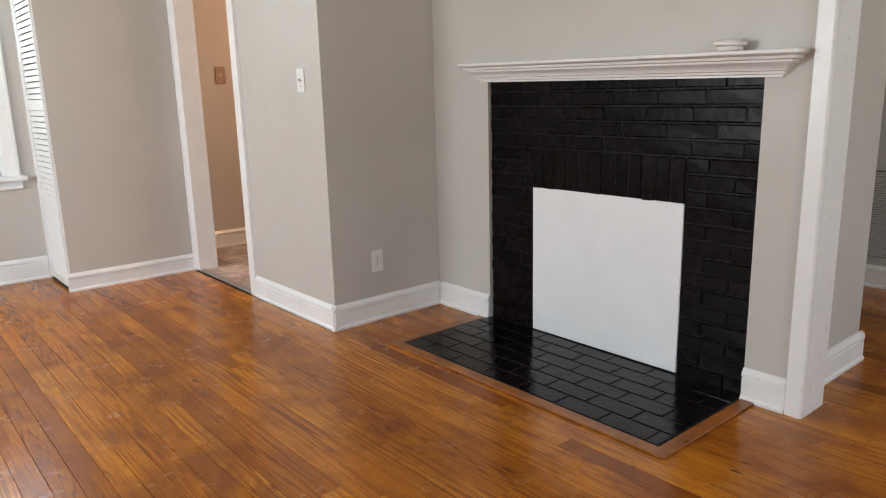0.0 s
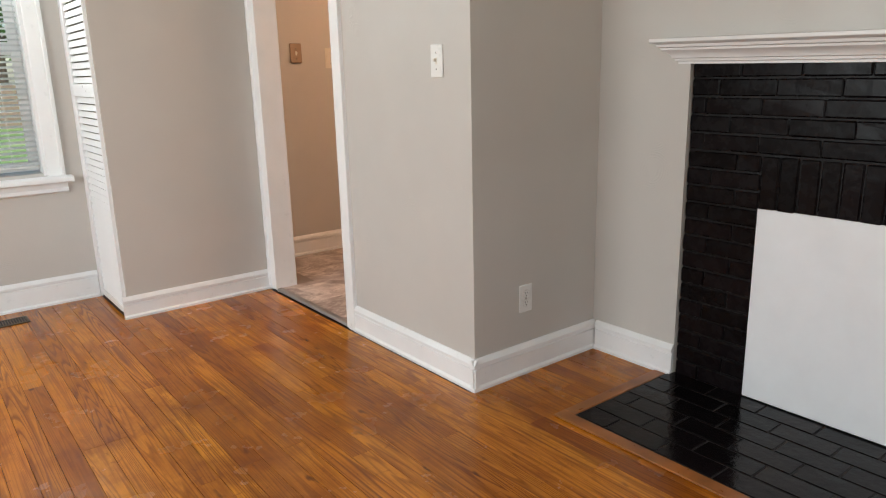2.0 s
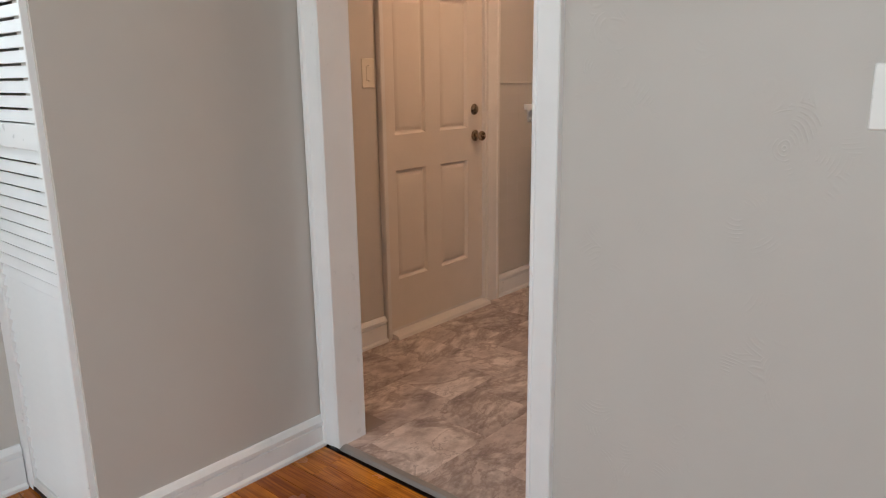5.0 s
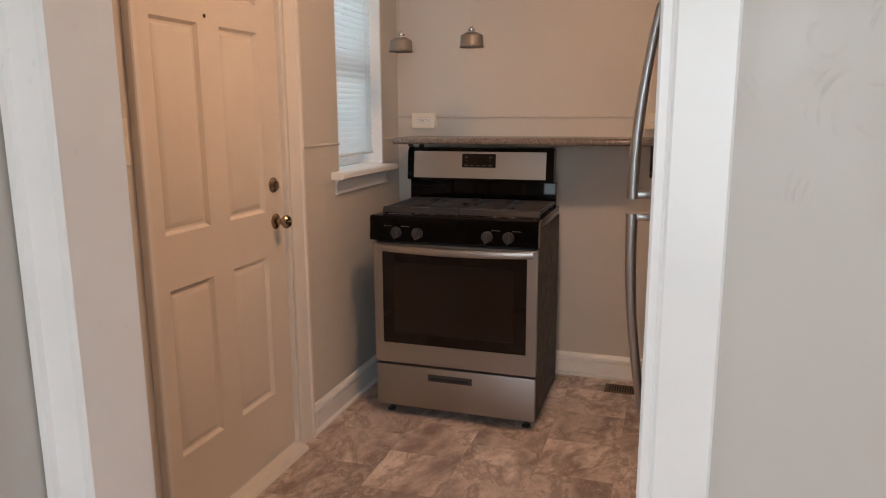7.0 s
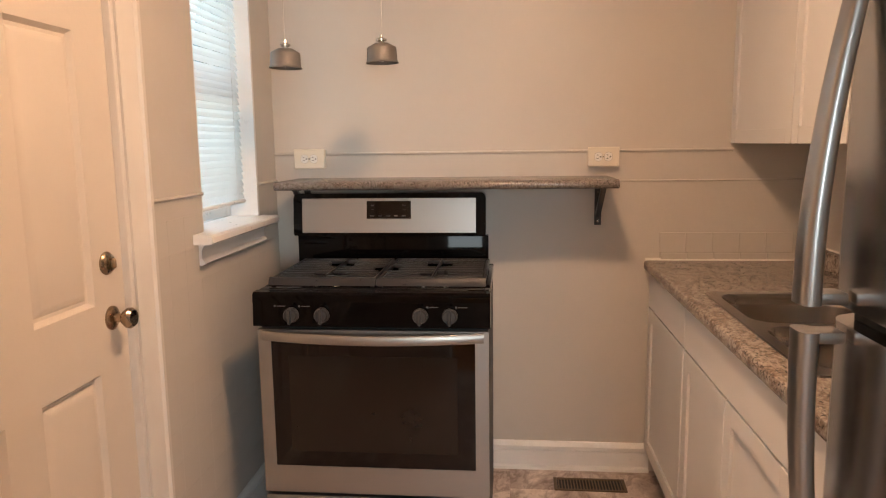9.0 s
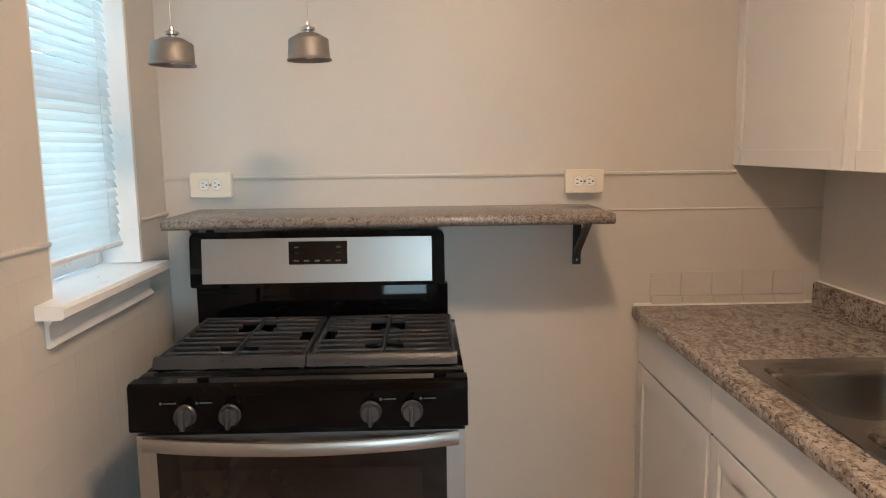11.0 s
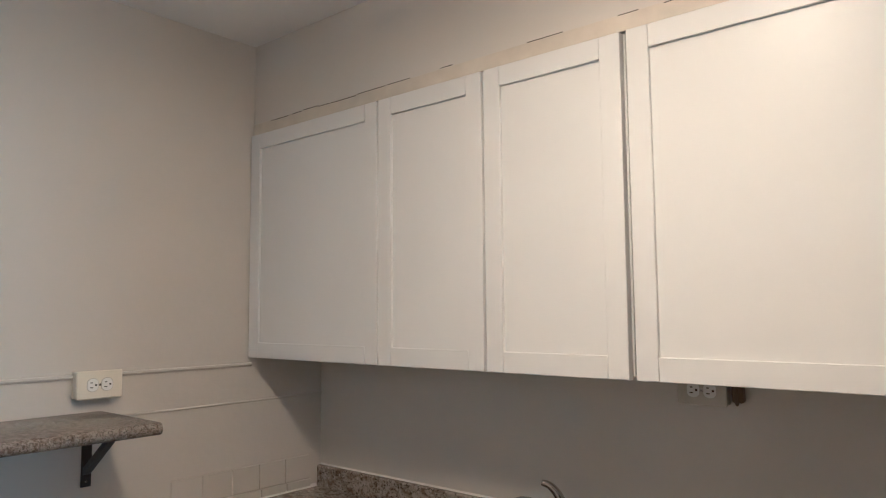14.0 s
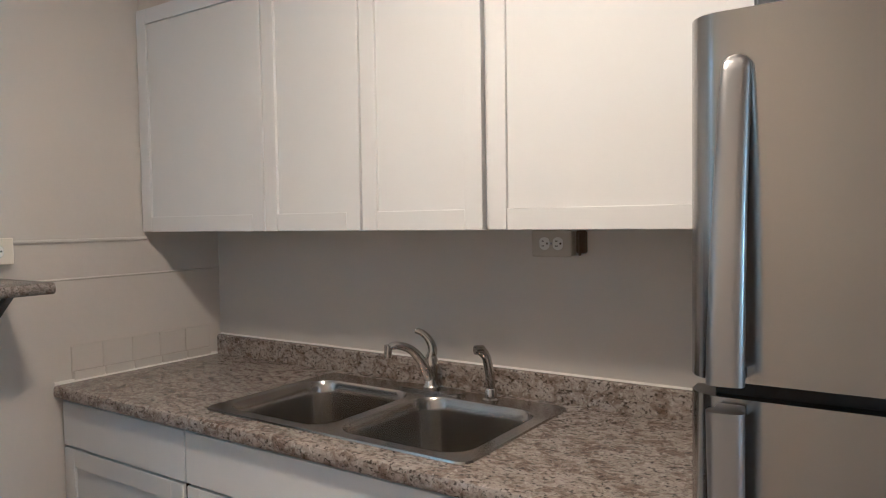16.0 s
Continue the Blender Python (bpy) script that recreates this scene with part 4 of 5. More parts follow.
# ---- wainscot ledges and painted-over tiles ----
ledge = [(0, 0), (0.006, 0.001), (0.010, 0.006), (0.009, 0.011), (0, 0.013)]
structure("trim_rail_east", extrude(bmesh.new(), ledge, lambda u, v, s: (EX - u, s, 1.374 + v), 0.535, NY - 0.007), M_KWALL, "thin painted wall rail", "trim", True)
structure("trim_ledge_east", extrude(bmesh.new(), [(u * 0.6, v * 0.6) for u, v in ledge], lambda u, v, s: (EX - u, s, 1.255 + v), SY, 1.02), M_KWALL, "", "", True)
structure("trim_ledge_north", extrude(bmesh.new(), ledge, lambda u, v, s: (s, NY - 0.006 - u, 1.262 + v), 1.796, K0 - 0.001), M_KWALL, "", "", True)
structure("trim_ledge_corner", extrude(bmesh.new(), ledge, lambda u, v, s: (s, NY - 0.006 - u, 1.262 + v), K1 + 0.002, EX - 0.001), M_KWALL, "", "", True)
wainscot = structure("wall_tile_backing", box(bmesh.new(), EX - 0.0018, EX - 0.0006, 0.285, 0.810, 0.932, 1.0475), M_JOINT)
tile = mesh_of("tile", box(bmesh.new(), -0.0045, 0.0, -0.0518, 0.0518, -0.0408, 0.0408, 0.0016), M_KWALL)
small = mesh_of("tile", box(bmesh.new(), -0.0045, 0.0, -0.0515, 0.0515, -0.0135, 0.0135, 0.002), M_KWALL)
for i in range(5):
    piece("tile", tile, pose(EX - 0.0015, 0.760 - 0.105 * i, 1.0065, 0, 0, random.uniform(-0.3, 0.3)), wainscot)
    piece("tile", small, pose(EX - 0.0012, 0.752 - 0.105 * i, 0.950, 0, 0, random.uniform(-0.3, 0.3)), wainscot)
north_tiles = structure("wall_tile_backing_north", box(bmesh.new(), 1.796, 2.86, NY - 0.0085, NY - 0.0068, 0.15, 1.035), M_KWALL)
wide = mesh_of("tile", box(bmesh.new(), -0.0524, 0.0524, -0.0017, 0.0, -0.0524, 0.0524, 0.0003), M_KWALL)
for i in range(10):
    for j in range(10 if i < 3 else 8):
        piece("tile", wide, pose(1.850 + 0.1052 * i, NY - 0.0072, 0.208 + 0.1052 * j, 0, 0, 0), north_tiles)

# ---- wall shelf ----
shelf = thing("wall_shelf", (2.72, 1.66, 1.25), "speckled grey-brown laminate wall shelf above the stove", "shelf")
edge = [(0.0, 0.0), (0.338, 0.0), (0.346, 0.004), (0.350, 0.010), (0.350, 0.021), (0.345, 0.028), (0.336, 0.031), (0.0, 0.031)]
part("board", extrude(bmesh.new(), edge, lambda u, v, s: (EX - 0.001 - u, s, 1.250 + v), 1.027, 2.307), M_GRANITE_FINE, shelf)
for y in (1.062, 2.278):
    b = part("bracket", box(bmesh.new(), EX - 0.006, EX - 0.001, y - 0.014, y + 0.014, 1.079, 1.2495, 0.0015), M_IRON, shelf, "black metal bracket")
    part("arm", box(bmesh.new(), EX - 0.20, EX - 0.0062, y - 0.014, y + 0.014, 1.2448, 1.2496, 0.0015), M_IRON, b)
    bm = extrude(bmesh.new(), [(0.0065, 1.112), (0.0065, 1.132), (0.165, 1.2446), (0.190, 1.2446)], lambda u, v, s: (EX - u, s, v), y - 0.010, y + 0.010)
    part("brace", bm, M_IRON, b)
    for z in (1.095, 1.215):
        part("screw", lathe(bmesh.new(), [(0, 0), (0.005, 0), (0.004, 0.002), (0, 0.0025)], pose(EX - 0.006, y, z, 0, -90)), M_CHROME, b)

outlet((EX, 2.254, 1.362), "y", -1, "cream double outlet on a surface box above the shelf", True, 0.034, M_CREAM, 1.14, "kitchen outlets")
outlet((EX, 1.048, 1.358), "y", -1, "cream double outlet box at the shelf's end", True, 0.034, M_CREAM, 1.08, "kitchen outlets")
outlet((1.473, SY, 1.362), "x", 1, "greige-painted outlet box under the wall cabinets", True, 0.03, M_GRIMY, 1.0, "kitchen outlets")
hook = thing("wall_latch", (1.398, SY, 1.366), "small bent metal latch plate beside the outlet", "latch")
part("plate", box(bmesh.new(), 1.384, 1.410, SY, SY + 0.022, 1.336, 1.396, 0.004), M_BRASSDULL, hook)
part("tongue", box(bmesh.new(), 1.392, 1.400, SY + 0.022, SY + 0.03, 1.330, 1.390, 0.003), M_BRASSDULL, hook)


# ---- pendant shades on cords ----
def pendant(x, y, z, tilt):
    ob = thing("pendant_lamp", (x, y, z), "small grey metal pendant shade on a thin cord, unlit", "pendant lamp", "pendants by the window")
    m = pose(x, y, z, tilt, 0, 0)
    outer = [(0.0555, 0.0), (0.056, 0.0025), (0.0525, 0.0055), (0.0515, 0.009), (0.0495, 0.050), (0.047, 0.053), (0.024, 0.0655), (0.014, 0.067)]
    inner = [(0.012, 0.065), (0.043, 0.051), (0.0475, 0.048), (0.0495, 0.010), (0.053, 0.0012)]
    prof = outer + inner
    bm = bmesh.new()
    rings = [[bm.verts.new(m @ Vector((r * math.cos(2 * math.pi * i / 32), r * math.sin(2 * math.pi * i / 32), h))) for i in range(32)] for r, h in prof]
    rings.append(rings[0])
    for a, b in zip(rings, rings[1:]):
        for i in range(32):
            bm.faces.new((a[i], a[(i + 1) % 32], b[(i + 1) % 32], b[i]))
    part("shade", bm, M_SHADE, ob)
    part("cap", lathe(bmesh.new(), [(0, 0.0655), (0.010, 0.0672), (0.010, 0.0715), (0.0175, 0.073), (0.0180, 0.079), (0.012, 0.082), (0.006, 0.084), (0.0045, 0.093), (0, 0.094)], m), M_CHROME, ob)
    part("bulb", lathe(bmesh.new(), [(0, 0.004), (0.012, 0.007), (0.018, 0.02), (0.016, 0.034), (0.01, 0.044), (0.01, 0.0645), (0, 0.0648)], m), M_GRIMY, ob)
    part("cord", rod(bmesh.new(), (x, y, z + 0.092), (x, y, KTOP - 0.012), 0.0016, 8), M_GRIMY, ob)
    part("canopy", lathe(bmesh.new(), [(0, -0.016), (0.02, -0.014), (0.035, -0.003), (0.036, 0), (0, 0)], pose(x, y, KTOP - 0.0005)), M_SHADE, ob)


pendant(2.336, 2.174, 1.676, 1.5)
pendant(2.376, 1.850, 1.690, -1.0)

# ---- gas range ----
SY0, SY1 = 1.483, 2.234
stove = thing("gas_stove", (2.4, 1.86, KZ), "stainless and black freestanding gas stove with cast-iron grates", "stove")
part("body", box(bmesh.new(), 2.135, 2.69, SY0 + 0.004, SY1 - 0.004, 0.05, 0.915, 0.004), M_STOVESIDE, stove)
for x in (2.17, 2.66):
    for y in (SY0 + 0.05, SY1 - 0.05):
        part("foot", lathe(bmesh.new(), [(0, 0), (0.02, 0), (0.02, 0.008), (0.008, 0.012), (0.008, 0.0405), (0, 0.0405)], pose(x, y, KZ)), M_KNOB, stove)
drawer = part("drawer", box(bmesh.new(), 2.108, 2.1345, SY0 + 0.002, SY1 - 0.002, 0.062, 0.262, 0.005, 2), M_STEEL_H, stove, "stainless storage drawer")
part("slot_handle", box(bmesh.new(), 2.1045, 2.1085, 1.770, 1.978, 0.200, 0.232, 0.0016, 2), M_KNOB, drawer)
part("slot_recess", box(bmesh.new(), 2.1035, 2.1047, 1.785, 1.963, 0.207, 0.220), M_DARK, drawer)
oven = part("oven_door", wall_mesh("y", SY0 + 0.002, SY1 - 0.002, 2.104, 2.1345, 0.275, 0.832, [(1.528, 2.190, 0.368, 0.798)]), M_STEEL_H, stove, "stainless oven door", False)
part("glass", box(bmesh.new(), 2.106, 2.112, 1.528, 2.190, 0.368, 0.798), M_OVEN, oven, "dark oven window")
part("inner_window", box(bmesh.new(), 2.1054, 2.1061, 1.585, 2.135, 0.42, 0.745), M_OVENIN, oven)
pts = smooth_path([(2.097, 1.500, 0.814), (2.080, 1.60, 0.812), (2.068, 1.73, 0.810), (2.064, 1.858, 0.809), (2.068, 1.986, 0.810), (2.080, 2.116, 0.812), (2.097, 2.216, 0.814)], 5)
bm = bmesh.new()
sec = [(-0.006, -0.0145), (0.004, -0.0155), (0.007, -0.011), (0.007, 0.011), (0.004, 0.0155), (-0.006, 0.0145)]
loops = [[bm.verts.new((p.x - u, p.y, p.z + v)) for u, v in sec] for p in pts]
for a, b in zip(loops, loops[1:]):
    for i in range(6):
        bm.faces.new((a[i], a[(i + 1) % 6], b[(i + 1) % 6], b[i]))
bm.faces.new(loops[0]), bm.faces.new(loops[-1])
part("handle", bm, M_STEEL_H, oven, "curved stainless handle")
for y in (1.52, 2.197):
    part("handle_post", box(bmesh.new(), 2.092, 2.106, y - 0.012, y + 0.012, 0.80, 0.824, 0.003), M_KNOB, oven)
panel = part("control_panel", extrude(bmesh.new(), [(0.03, 0.846), (0.003, 0.848), (0.0, 0.856), (0.006, 0.920), (0.004, 0.926), (0.006, 0.950), (0.014, 0.957), (0.05, 0.957), (0.05, 0.846)], lambda u, v, s: (2.082 + u, s, v), SY0 - 0.004, SY1 + 0.004), M_BLACK, stove, "glossy black control panel")
for y in (2.111, 2.012, 1.698, 1.605):
    k = part("knob", lathe(bmesh.new(), [(0, 0), (0.025, 0), (0.025, 0.004), (0.022, 0.007), (0.0215, 0.018), (0.019, 0.022), (0, 0.022)], pose(2.0835, y, 0.886, 0, -87, 0)), M_KNOB, stove, "dark grey burner knob")
    part("grip", box(bmesh.new(), 2.050, 2.0625, y - 0.0055, y + 0.0055, 0.861, 0.911, 0.003), M_KNOB, k)
for y in (2.145, 2.065, 1.655, 1.565):
    part("marking", box(bmesh.new(), 2.0850, 2.0858, y - 0.014, y + 0.014, 0.9125, 0.9150), M_KNOBLIT, panel)
    part("marking", lathe(bmesh.new(), [(0, 0), (0.0035, 0), (0.0035, 0.0008), (0, 0.0008)], pose(2.0855, y + 0.02, 0.914, 0, -90, 0), 10), M_KNOBLIT, panel)
top = part("cooktop", box(bmesh.new(), 2.133, 2.655, SY0, SY1, 0.916, 0.942, 0.006, 2), M_BLACK, stove, "glossy black cooktop")
for a in ((2.133, 2.19, SY0, SY1), (2.62, 2.655, SY0, SY1), (2.1902, 2.6198, SY0, SY0 + 0.032), (2.1902, 2.6198, SY1 - 0.032, SY1)):
    part("rim", box(bmesh.new(), *a, 0.9425, 0.9565, 0.004, 2), M_BLACK, top)
for x, y, r in ((2.295, 2.045, 0.043), (2.50, 2.045, 0.034), (2.295, 1.672, 0.047), (2.50, 1.672, 0.038), (2.40, 1.858, 0.03)):
    b = part("burner", lathe(bmesh.new(), [(0, 0), (r * 1.25, 0), (r * 1.2, 0.006), (r, 0.009), (r, 0.014), (0, 0.014)], pose(x, y, 0.9425)), M_CHROME, stove, "bright metal burner ring")
    part("burner_cap", lathe(bmesh.new(), [(0, 0.0142), (r * 0.95, 0.0142), (r * 0.97, 0.018), (r * 0.8, 0.022), (0, 0.0225)], pose(x, y, 0.9425)), M_IRON, b)


def grate(y0, y1):
    """One half of the cast-iron top: a frame with bars across, open over the burners."""
    g = part("grate", extrude(bmesh.new(), [(2.196, 0.958), (2.2222, 0.958), (2.2222, 0.983), (2.210, 0.983), (2.200, 0.972)], lambda u, v, q: (u, q, v), y0, y1), M_IRON, stove, "black cast-iron grate")
    part("rail", box(bmesh.new(), 2.603, 2.618, y0, y1, 0.962, 0.982, 0.004), M_IRON, g)
    for a in (y0, y1 - 0.013):
        part("rail", box(bmesh.new(), 2.2222, 2.6028, a, a + 0.013, 0.964, 0.981, 0.004), M_IRON, g)
    mid = (y0 + y1) / 2
    part("spine", box(bmesh.new(), 2.2222, 2.6028, mid - 0.004, mid + 0.004, 0.966, 0.9835, 0.003), M_IRON, g)
    shared = y0 if y0 > 1.8 else y1
    for i in range(8):
        x = 2.254 + 0.0453 * i
        near = min(abs(x - 2.295), abs(x - 2.50))
        gap = 0.048 if near < 0.03 else 0.0045
        for s in (-1, 1):
            a, b = sorted((mid + s * gap, y0 + 0.0132 if s < 0 else y1 - 0.0132))
            if abs(x - 2.41) < 0.03:
                a, b = (a, min(b, shared - 0.045)) if shared == y1 else (max(a, shared + 0.045), b)
            if b - a > 0.01:
                part("bar", box(bmesh.new(), x - 0.005, x + 0.005, a, b, 0.968, 0.983, 0.003), M_IRON, g)
    for x in (2.213, 2.611):
        for y in (y0 + 0.012, y1 - 0.012):
            part("leg", box(bmesh.new(), x - 0.006, x + 0.006, y - 0.006, y + 0.006, 0.9425, 0.9622, 0.002), M_IRON, g)


grate(1.861, 2.222)
grate(1.497, 1.857)
guard = part("backguard", box(bmesh.new(), 2.655, 2.70, SY0 + 0.02, SY1 + 0.022, 0.9, 1.066, 0.004, 2), M_BLACK, stove, "glossy black backguard")
bm = bmesh.new()
y0, y1, z0, z1, r = 1.512, 2.265, 1.068, 1.232, 0.02
out = []
for cy, cz, a0 in ((y1 - r, z1 - r, 0), (y0 + r, z1 - r, 90), (y0 + r, z0 + 0.008, 180), (y1 - r, z0 + 0.008, 270)):
    rr = r if a0 < 180 else 0.008
    out += [((cy if a0 < 180 else (cy + (r - 0.008) * (1 if a0 == 270 else -1))) + rr * math.cos(radians(a0 + q)), cz + rr * math.sin(radians(a0 + q))) for q in (0, 30, 60, 90)]
extrude(bm, out, lambda u, v, s: (s + (v - z0) * 0.10, u, v), 2.632, 2.70)
part("console", bm, M_BLACK, guard)
steel = part("console_panel", extrude(bmesh.new(), [(1.550, 1.080), (2.229, 1.080), (2.229, 1.212), (1.550, 1.212)], lambda u, v, s: (s + (v - z0) * 0.10, u, v), 2.6295, 2.6322), M_STEEL_H, guard, "brushed stainless control fascia")
disp = part("display", extrude(bmesh.new(), [(1.800, 1.134), (1.973, 1.134), (1.973, 1.202), (1.800, 1.202)], lambda u, v, s: (s + (v - z0) * 0.10, u, v), 2.6275, 2.6296), M_OVEN, guard, "dark oven clock display")
for k in range(5):
    part("button", box(bmesh.new(), 2.6335, 2.6345, 1.82 + 0.031 * k, 1.835 + 0.031 * k, 1.143, 1.147), M_KNOBLIT, disp)
for k in (0, 4):
    for q in range(2):
        part("button", box(bmesh.new(), 2.6375, 2.6385, 1.82 + 0.031 * k, 1.832 + 0.031 * k, 1.165 + 0.018 * q, 1.169 + 0.018 * q), M_KNOBLIT, disp)


# ---- cabinets ----
def shaker(name, parent, x0, x1, z0, z1, y, w=0.05, mat=M_CAB, lean=0.0):
    """A frame-and-panel door facing north; its face lies at y."""
    d = part(name, box(bmesh.new(), x0 + w, x1 - w, y - 0.018, y - 0.009, z0 + w, z1 - w), mat, parent)
    for a in ((x0, x0 + w, z0, z1), (x1 - w, x1, z0, z1)):
        part("stile", box(bmesh.new(), a[0], a[1], y - 0.019, y, a[2], a[3], 0.0016), mat, d)
    for a in ((z0, z0 + w), (z1 - w, z1)):
        part("rail", box(bmesh.new(), x0 + w, x1 - w, y - 0.019, y - 0.0004, a[0], a[1], 0.0012), mat, d)
    return d


def upper(x0, x1, doors, label):
    c = thing("wall_cabinet", ((x0 + x1) / 2, 0.38, 1.41), label, "cabinet", "wall cabinets")
    part("body", box(bmesh.new(), x0 + 0.001, x1 - 0.001, SY + 0.001, 0.526, 1.412, 2.158, 0.001), M_CAB, c)
    for a, b in doors:
        shaker("door", c, a, b, 1.404, 2.155, 0.548)


upper(2.268, 2.888, [(2.272, 2.886)], "white shaker wall cabinet against the end wall")
upper(1.512, 2.266, [(1.896, 2.266), (1.516, 1.889)], "white shaker wall cabinet with two narrow doors")
upper(0.915, 1.500, [(0.918, 1.501)], "white shaker wall cabinet with one wide door")
structure("trim_cabinet_top", box(bmesh.new(), 0.92, EX - 0.002, 0.5335, 0.5385, 2.158, 2.196, 0.001), M_CREAMGAP, "bare cream strip above the cabinets", "trim")
bm = bmesh.new()
r2 = random.Random(8)
x = 2.84
while x > 0.95:
    l = r2.uniform(0.03, 0.12)
    if r2.random() < 0.8:
        dz = r2.uniform(-0.003, 0.003)
        extrude(bm, [(0, 0), (0.0012, 0.0003), (0.0012, 0.0015), (0, 0.0018)], lambda u, v, s: (s, 0.5386 + u * 0.6, 2.1945 + dz + v), x - l, x)
    x -= l + r2.uniform(0.0, 0.02)
structure("trim_crack", bm, M_DARK, "dark cracked caulk line", "trim")


def base_cabinet(x0, x1, doors, fronts, label, top):
    c = thing("base_cabinet", ((x0 + x1) / 2, 0.5, KZ), label, "cabinet", "base cabinets")
    part("body", box(bmesh.new(), x0 + 0.001, x1 - 0.001, SY + 0.001, 0.828, 0.105, top, 0.001), M_CAB, c)
    part("face_rail", box(bmesh.new(), x0 + 0.001, x1 - 0.001, 0.808, 0.828, top + 0.0005, 0.8925), M_CAB, c)
    part("toe_kick", box(bmesh.new(), x0 + 0.001, x1 - 0.001, SY + 0.001, 0.765, KZ + 0.0005, 0.1045), M_KICK, c)
    for a, b in fronts:
        part("drawer_front", box(bmesh.new(), a, b, 0.829, 0.850, 0.745, 0.884, 0.0016), M_CAB, c)
    for a, b in doors:
        shaker("door", c, a, b, 0.118, 0.738, 0.850, 0.055)
    return c


gap_cabinet = base_cabinet(2.264, 2.880, [(2.274, 2.874)], [(2.264, 2.874)], "white shaker base cabinet with drawer beside the wall", 0.74)
# a dark filler strip paints the shade between this door and the sink base
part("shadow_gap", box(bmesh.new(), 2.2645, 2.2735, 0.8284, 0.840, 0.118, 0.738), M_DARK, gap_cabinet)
base_cabinet(1.352, 2.262, [(1.808, 2.256), (1.356, 1.803)], [(1.356, 2.258)], "white shaker sink base cabinet with two doors", 0.70)
base_cabinet(0.93, 1.350, [(0.934, 1.346)], [(0.934, 1.346)], "white shaker base cabinet next to the refrigerator", 0.74)

# worktop with an opening for the sink
counter = thing("worktop", (1.9, 0.55, 0.893), "brown-grey granite-look laminate worktop with backsplash", "countertop")
nose = [(0.845, 0.893), (0.862, 0.893), (0.869, 0.897), (0.8715, 0.906), (0.8715, 0.922), (0.868, 0.929), (0.860, 0.932), (0.845, 0.932)]
bm = wall_mesh("x", 0.925, 2.884, 0.893, 0.932, SY + 0.001, 0.845, [(1.433, 2.222, 0.322, 0.780)])
for v in bm.verts:
    v.co = (v.co.x, v.co.z, v.co.y)
part("top", bm, M_GRANITE, counter, "", False)
part("front_edge", extrude(bmesh.new(), nose, lambda u, v, s: (s, u, v), 0.925, 2.884), M_GRANITE, counter)
part("backsplash", extrude(bmesh.new(), [(SY + 0.0005, 0.9325), (0.253, 0.9325), (0.253, 1.0), (0.249, 1.004), (SY + 0.0005, 1.005)], lambda u, v, s: (s, u, v), 0.925, 2.884), M_GRANITE, counter)

part("caulk", extrude(bmesh.new(), [(0.0, 0.9325), (0.009, 0.9325), (0.004, 0.936), (0.0, 0.942)], lambda u, v, s: (2.8885 - u, s, v), 0.254, 0.866), M_CAULK, counter, "white caulk bead")
part("caulk", extrude(bmesh.new(), [(0.0, 1.0052), (0.006, 1.0052), (0.003, 1.0075), (0.0, 1.010)], lambda u, v, s: (s, SY + 0.0006 + u, v), 0.93, 2.884), M_CAULK, counter)


# ---- sink ----
def rounded(x0, x1, y0, y1, r, n=6):
    pts = []
    for cx, cy, a in ((x1 - r, y1 - r, 0), (x0 + r, y1 - r, 90), (x0 + r, y0 + r, 180), (x1 - r, y0 + r, 270)):
        pts += [(cx + r * math.cos(radians(a + 90 * i / n)), cy + r * math.sin(radians(a + 90 * i / n))) for i in range(n + 1)]
    return pts


sink = thing("kitchen_sink", (1.83, 0.55, 0.76), "double-bowl stainless drop-in sink", "sink")
bm = bmesh.new()
BOWLS = ((1.445, 1.812), (1.842, 2.212))
edges = []
for pts in [rounded(1.412, 2.246, 0.298, 0.800, 0.03)] + [rounded(a, b, 0.382, 0.770, 0.07) for a, b in BOWLS]:
    vs = [bm.verts.new((x, y, 0.9375)) for x, y in pts]
    edges += [bm.edges.new((vs[i], vs[(i + 1) % len(vs)])) for i in range(len(vs))]
bmesh.ops.triangle_fill(bm, edges=edges, use_beauty=True)
lip = [bm.verts.new((x, y, z)) for z in (0.9375, 0.9328) for x, y in rounded(1.410 if z < 0.935 else 1.412, 2.248 if z < 0.935 else 2.246, 0.296 if z < 0.935 else 0.298, 0.802 if z < 0.935 else 0.800, 0.03)]
k = len(lip) // 2
for i in range(k):
    bm.faces.new((lip[i], lip[(i + 1) % k], lip[k + (i + 1) % k], lip[k + i]))
part("rim", bm, M_SINK, sink)
for a, b in BOWLS:
    bm = bmesh.new()
    levels = [(0.0, 0.9374, 0.07), (0.004, 0.932, 0.07), (0.008, 0.90, 0.068), (0.016, 0.80, 0.066), (0.022, 0.778, 0.062), (0.04, 0.764, 0.055), (0.08, 0.758, 0.05)]
    loops = [[bm.verts.new((x, y, z)) for x, y in rounded(a + i, b - i, 0.382 + i, 0.770 - i, r)] for i, z, r in levels]
    for p, q in zip(loops, loops[1:]):
        for i in range(len(p)):
            bm.faces.new((p[i], p[(i + 1) % len(p)], q[(i + 1) % len(p)], q[i]))
    bm.faces.new(loops[-1])
    bowl = part("bowl", bm, M_SINK, sink)
    part("drain", lathe(bmesh.new(), [(0, 0.0), (0.043, 0.0), (0.043, 0.003), (0.036, 0.0035), (0.03, 0.001), (0, 0.001)], pose((a + b) / 2, 0.57, 0.7585)), M_CHROME, bowl)

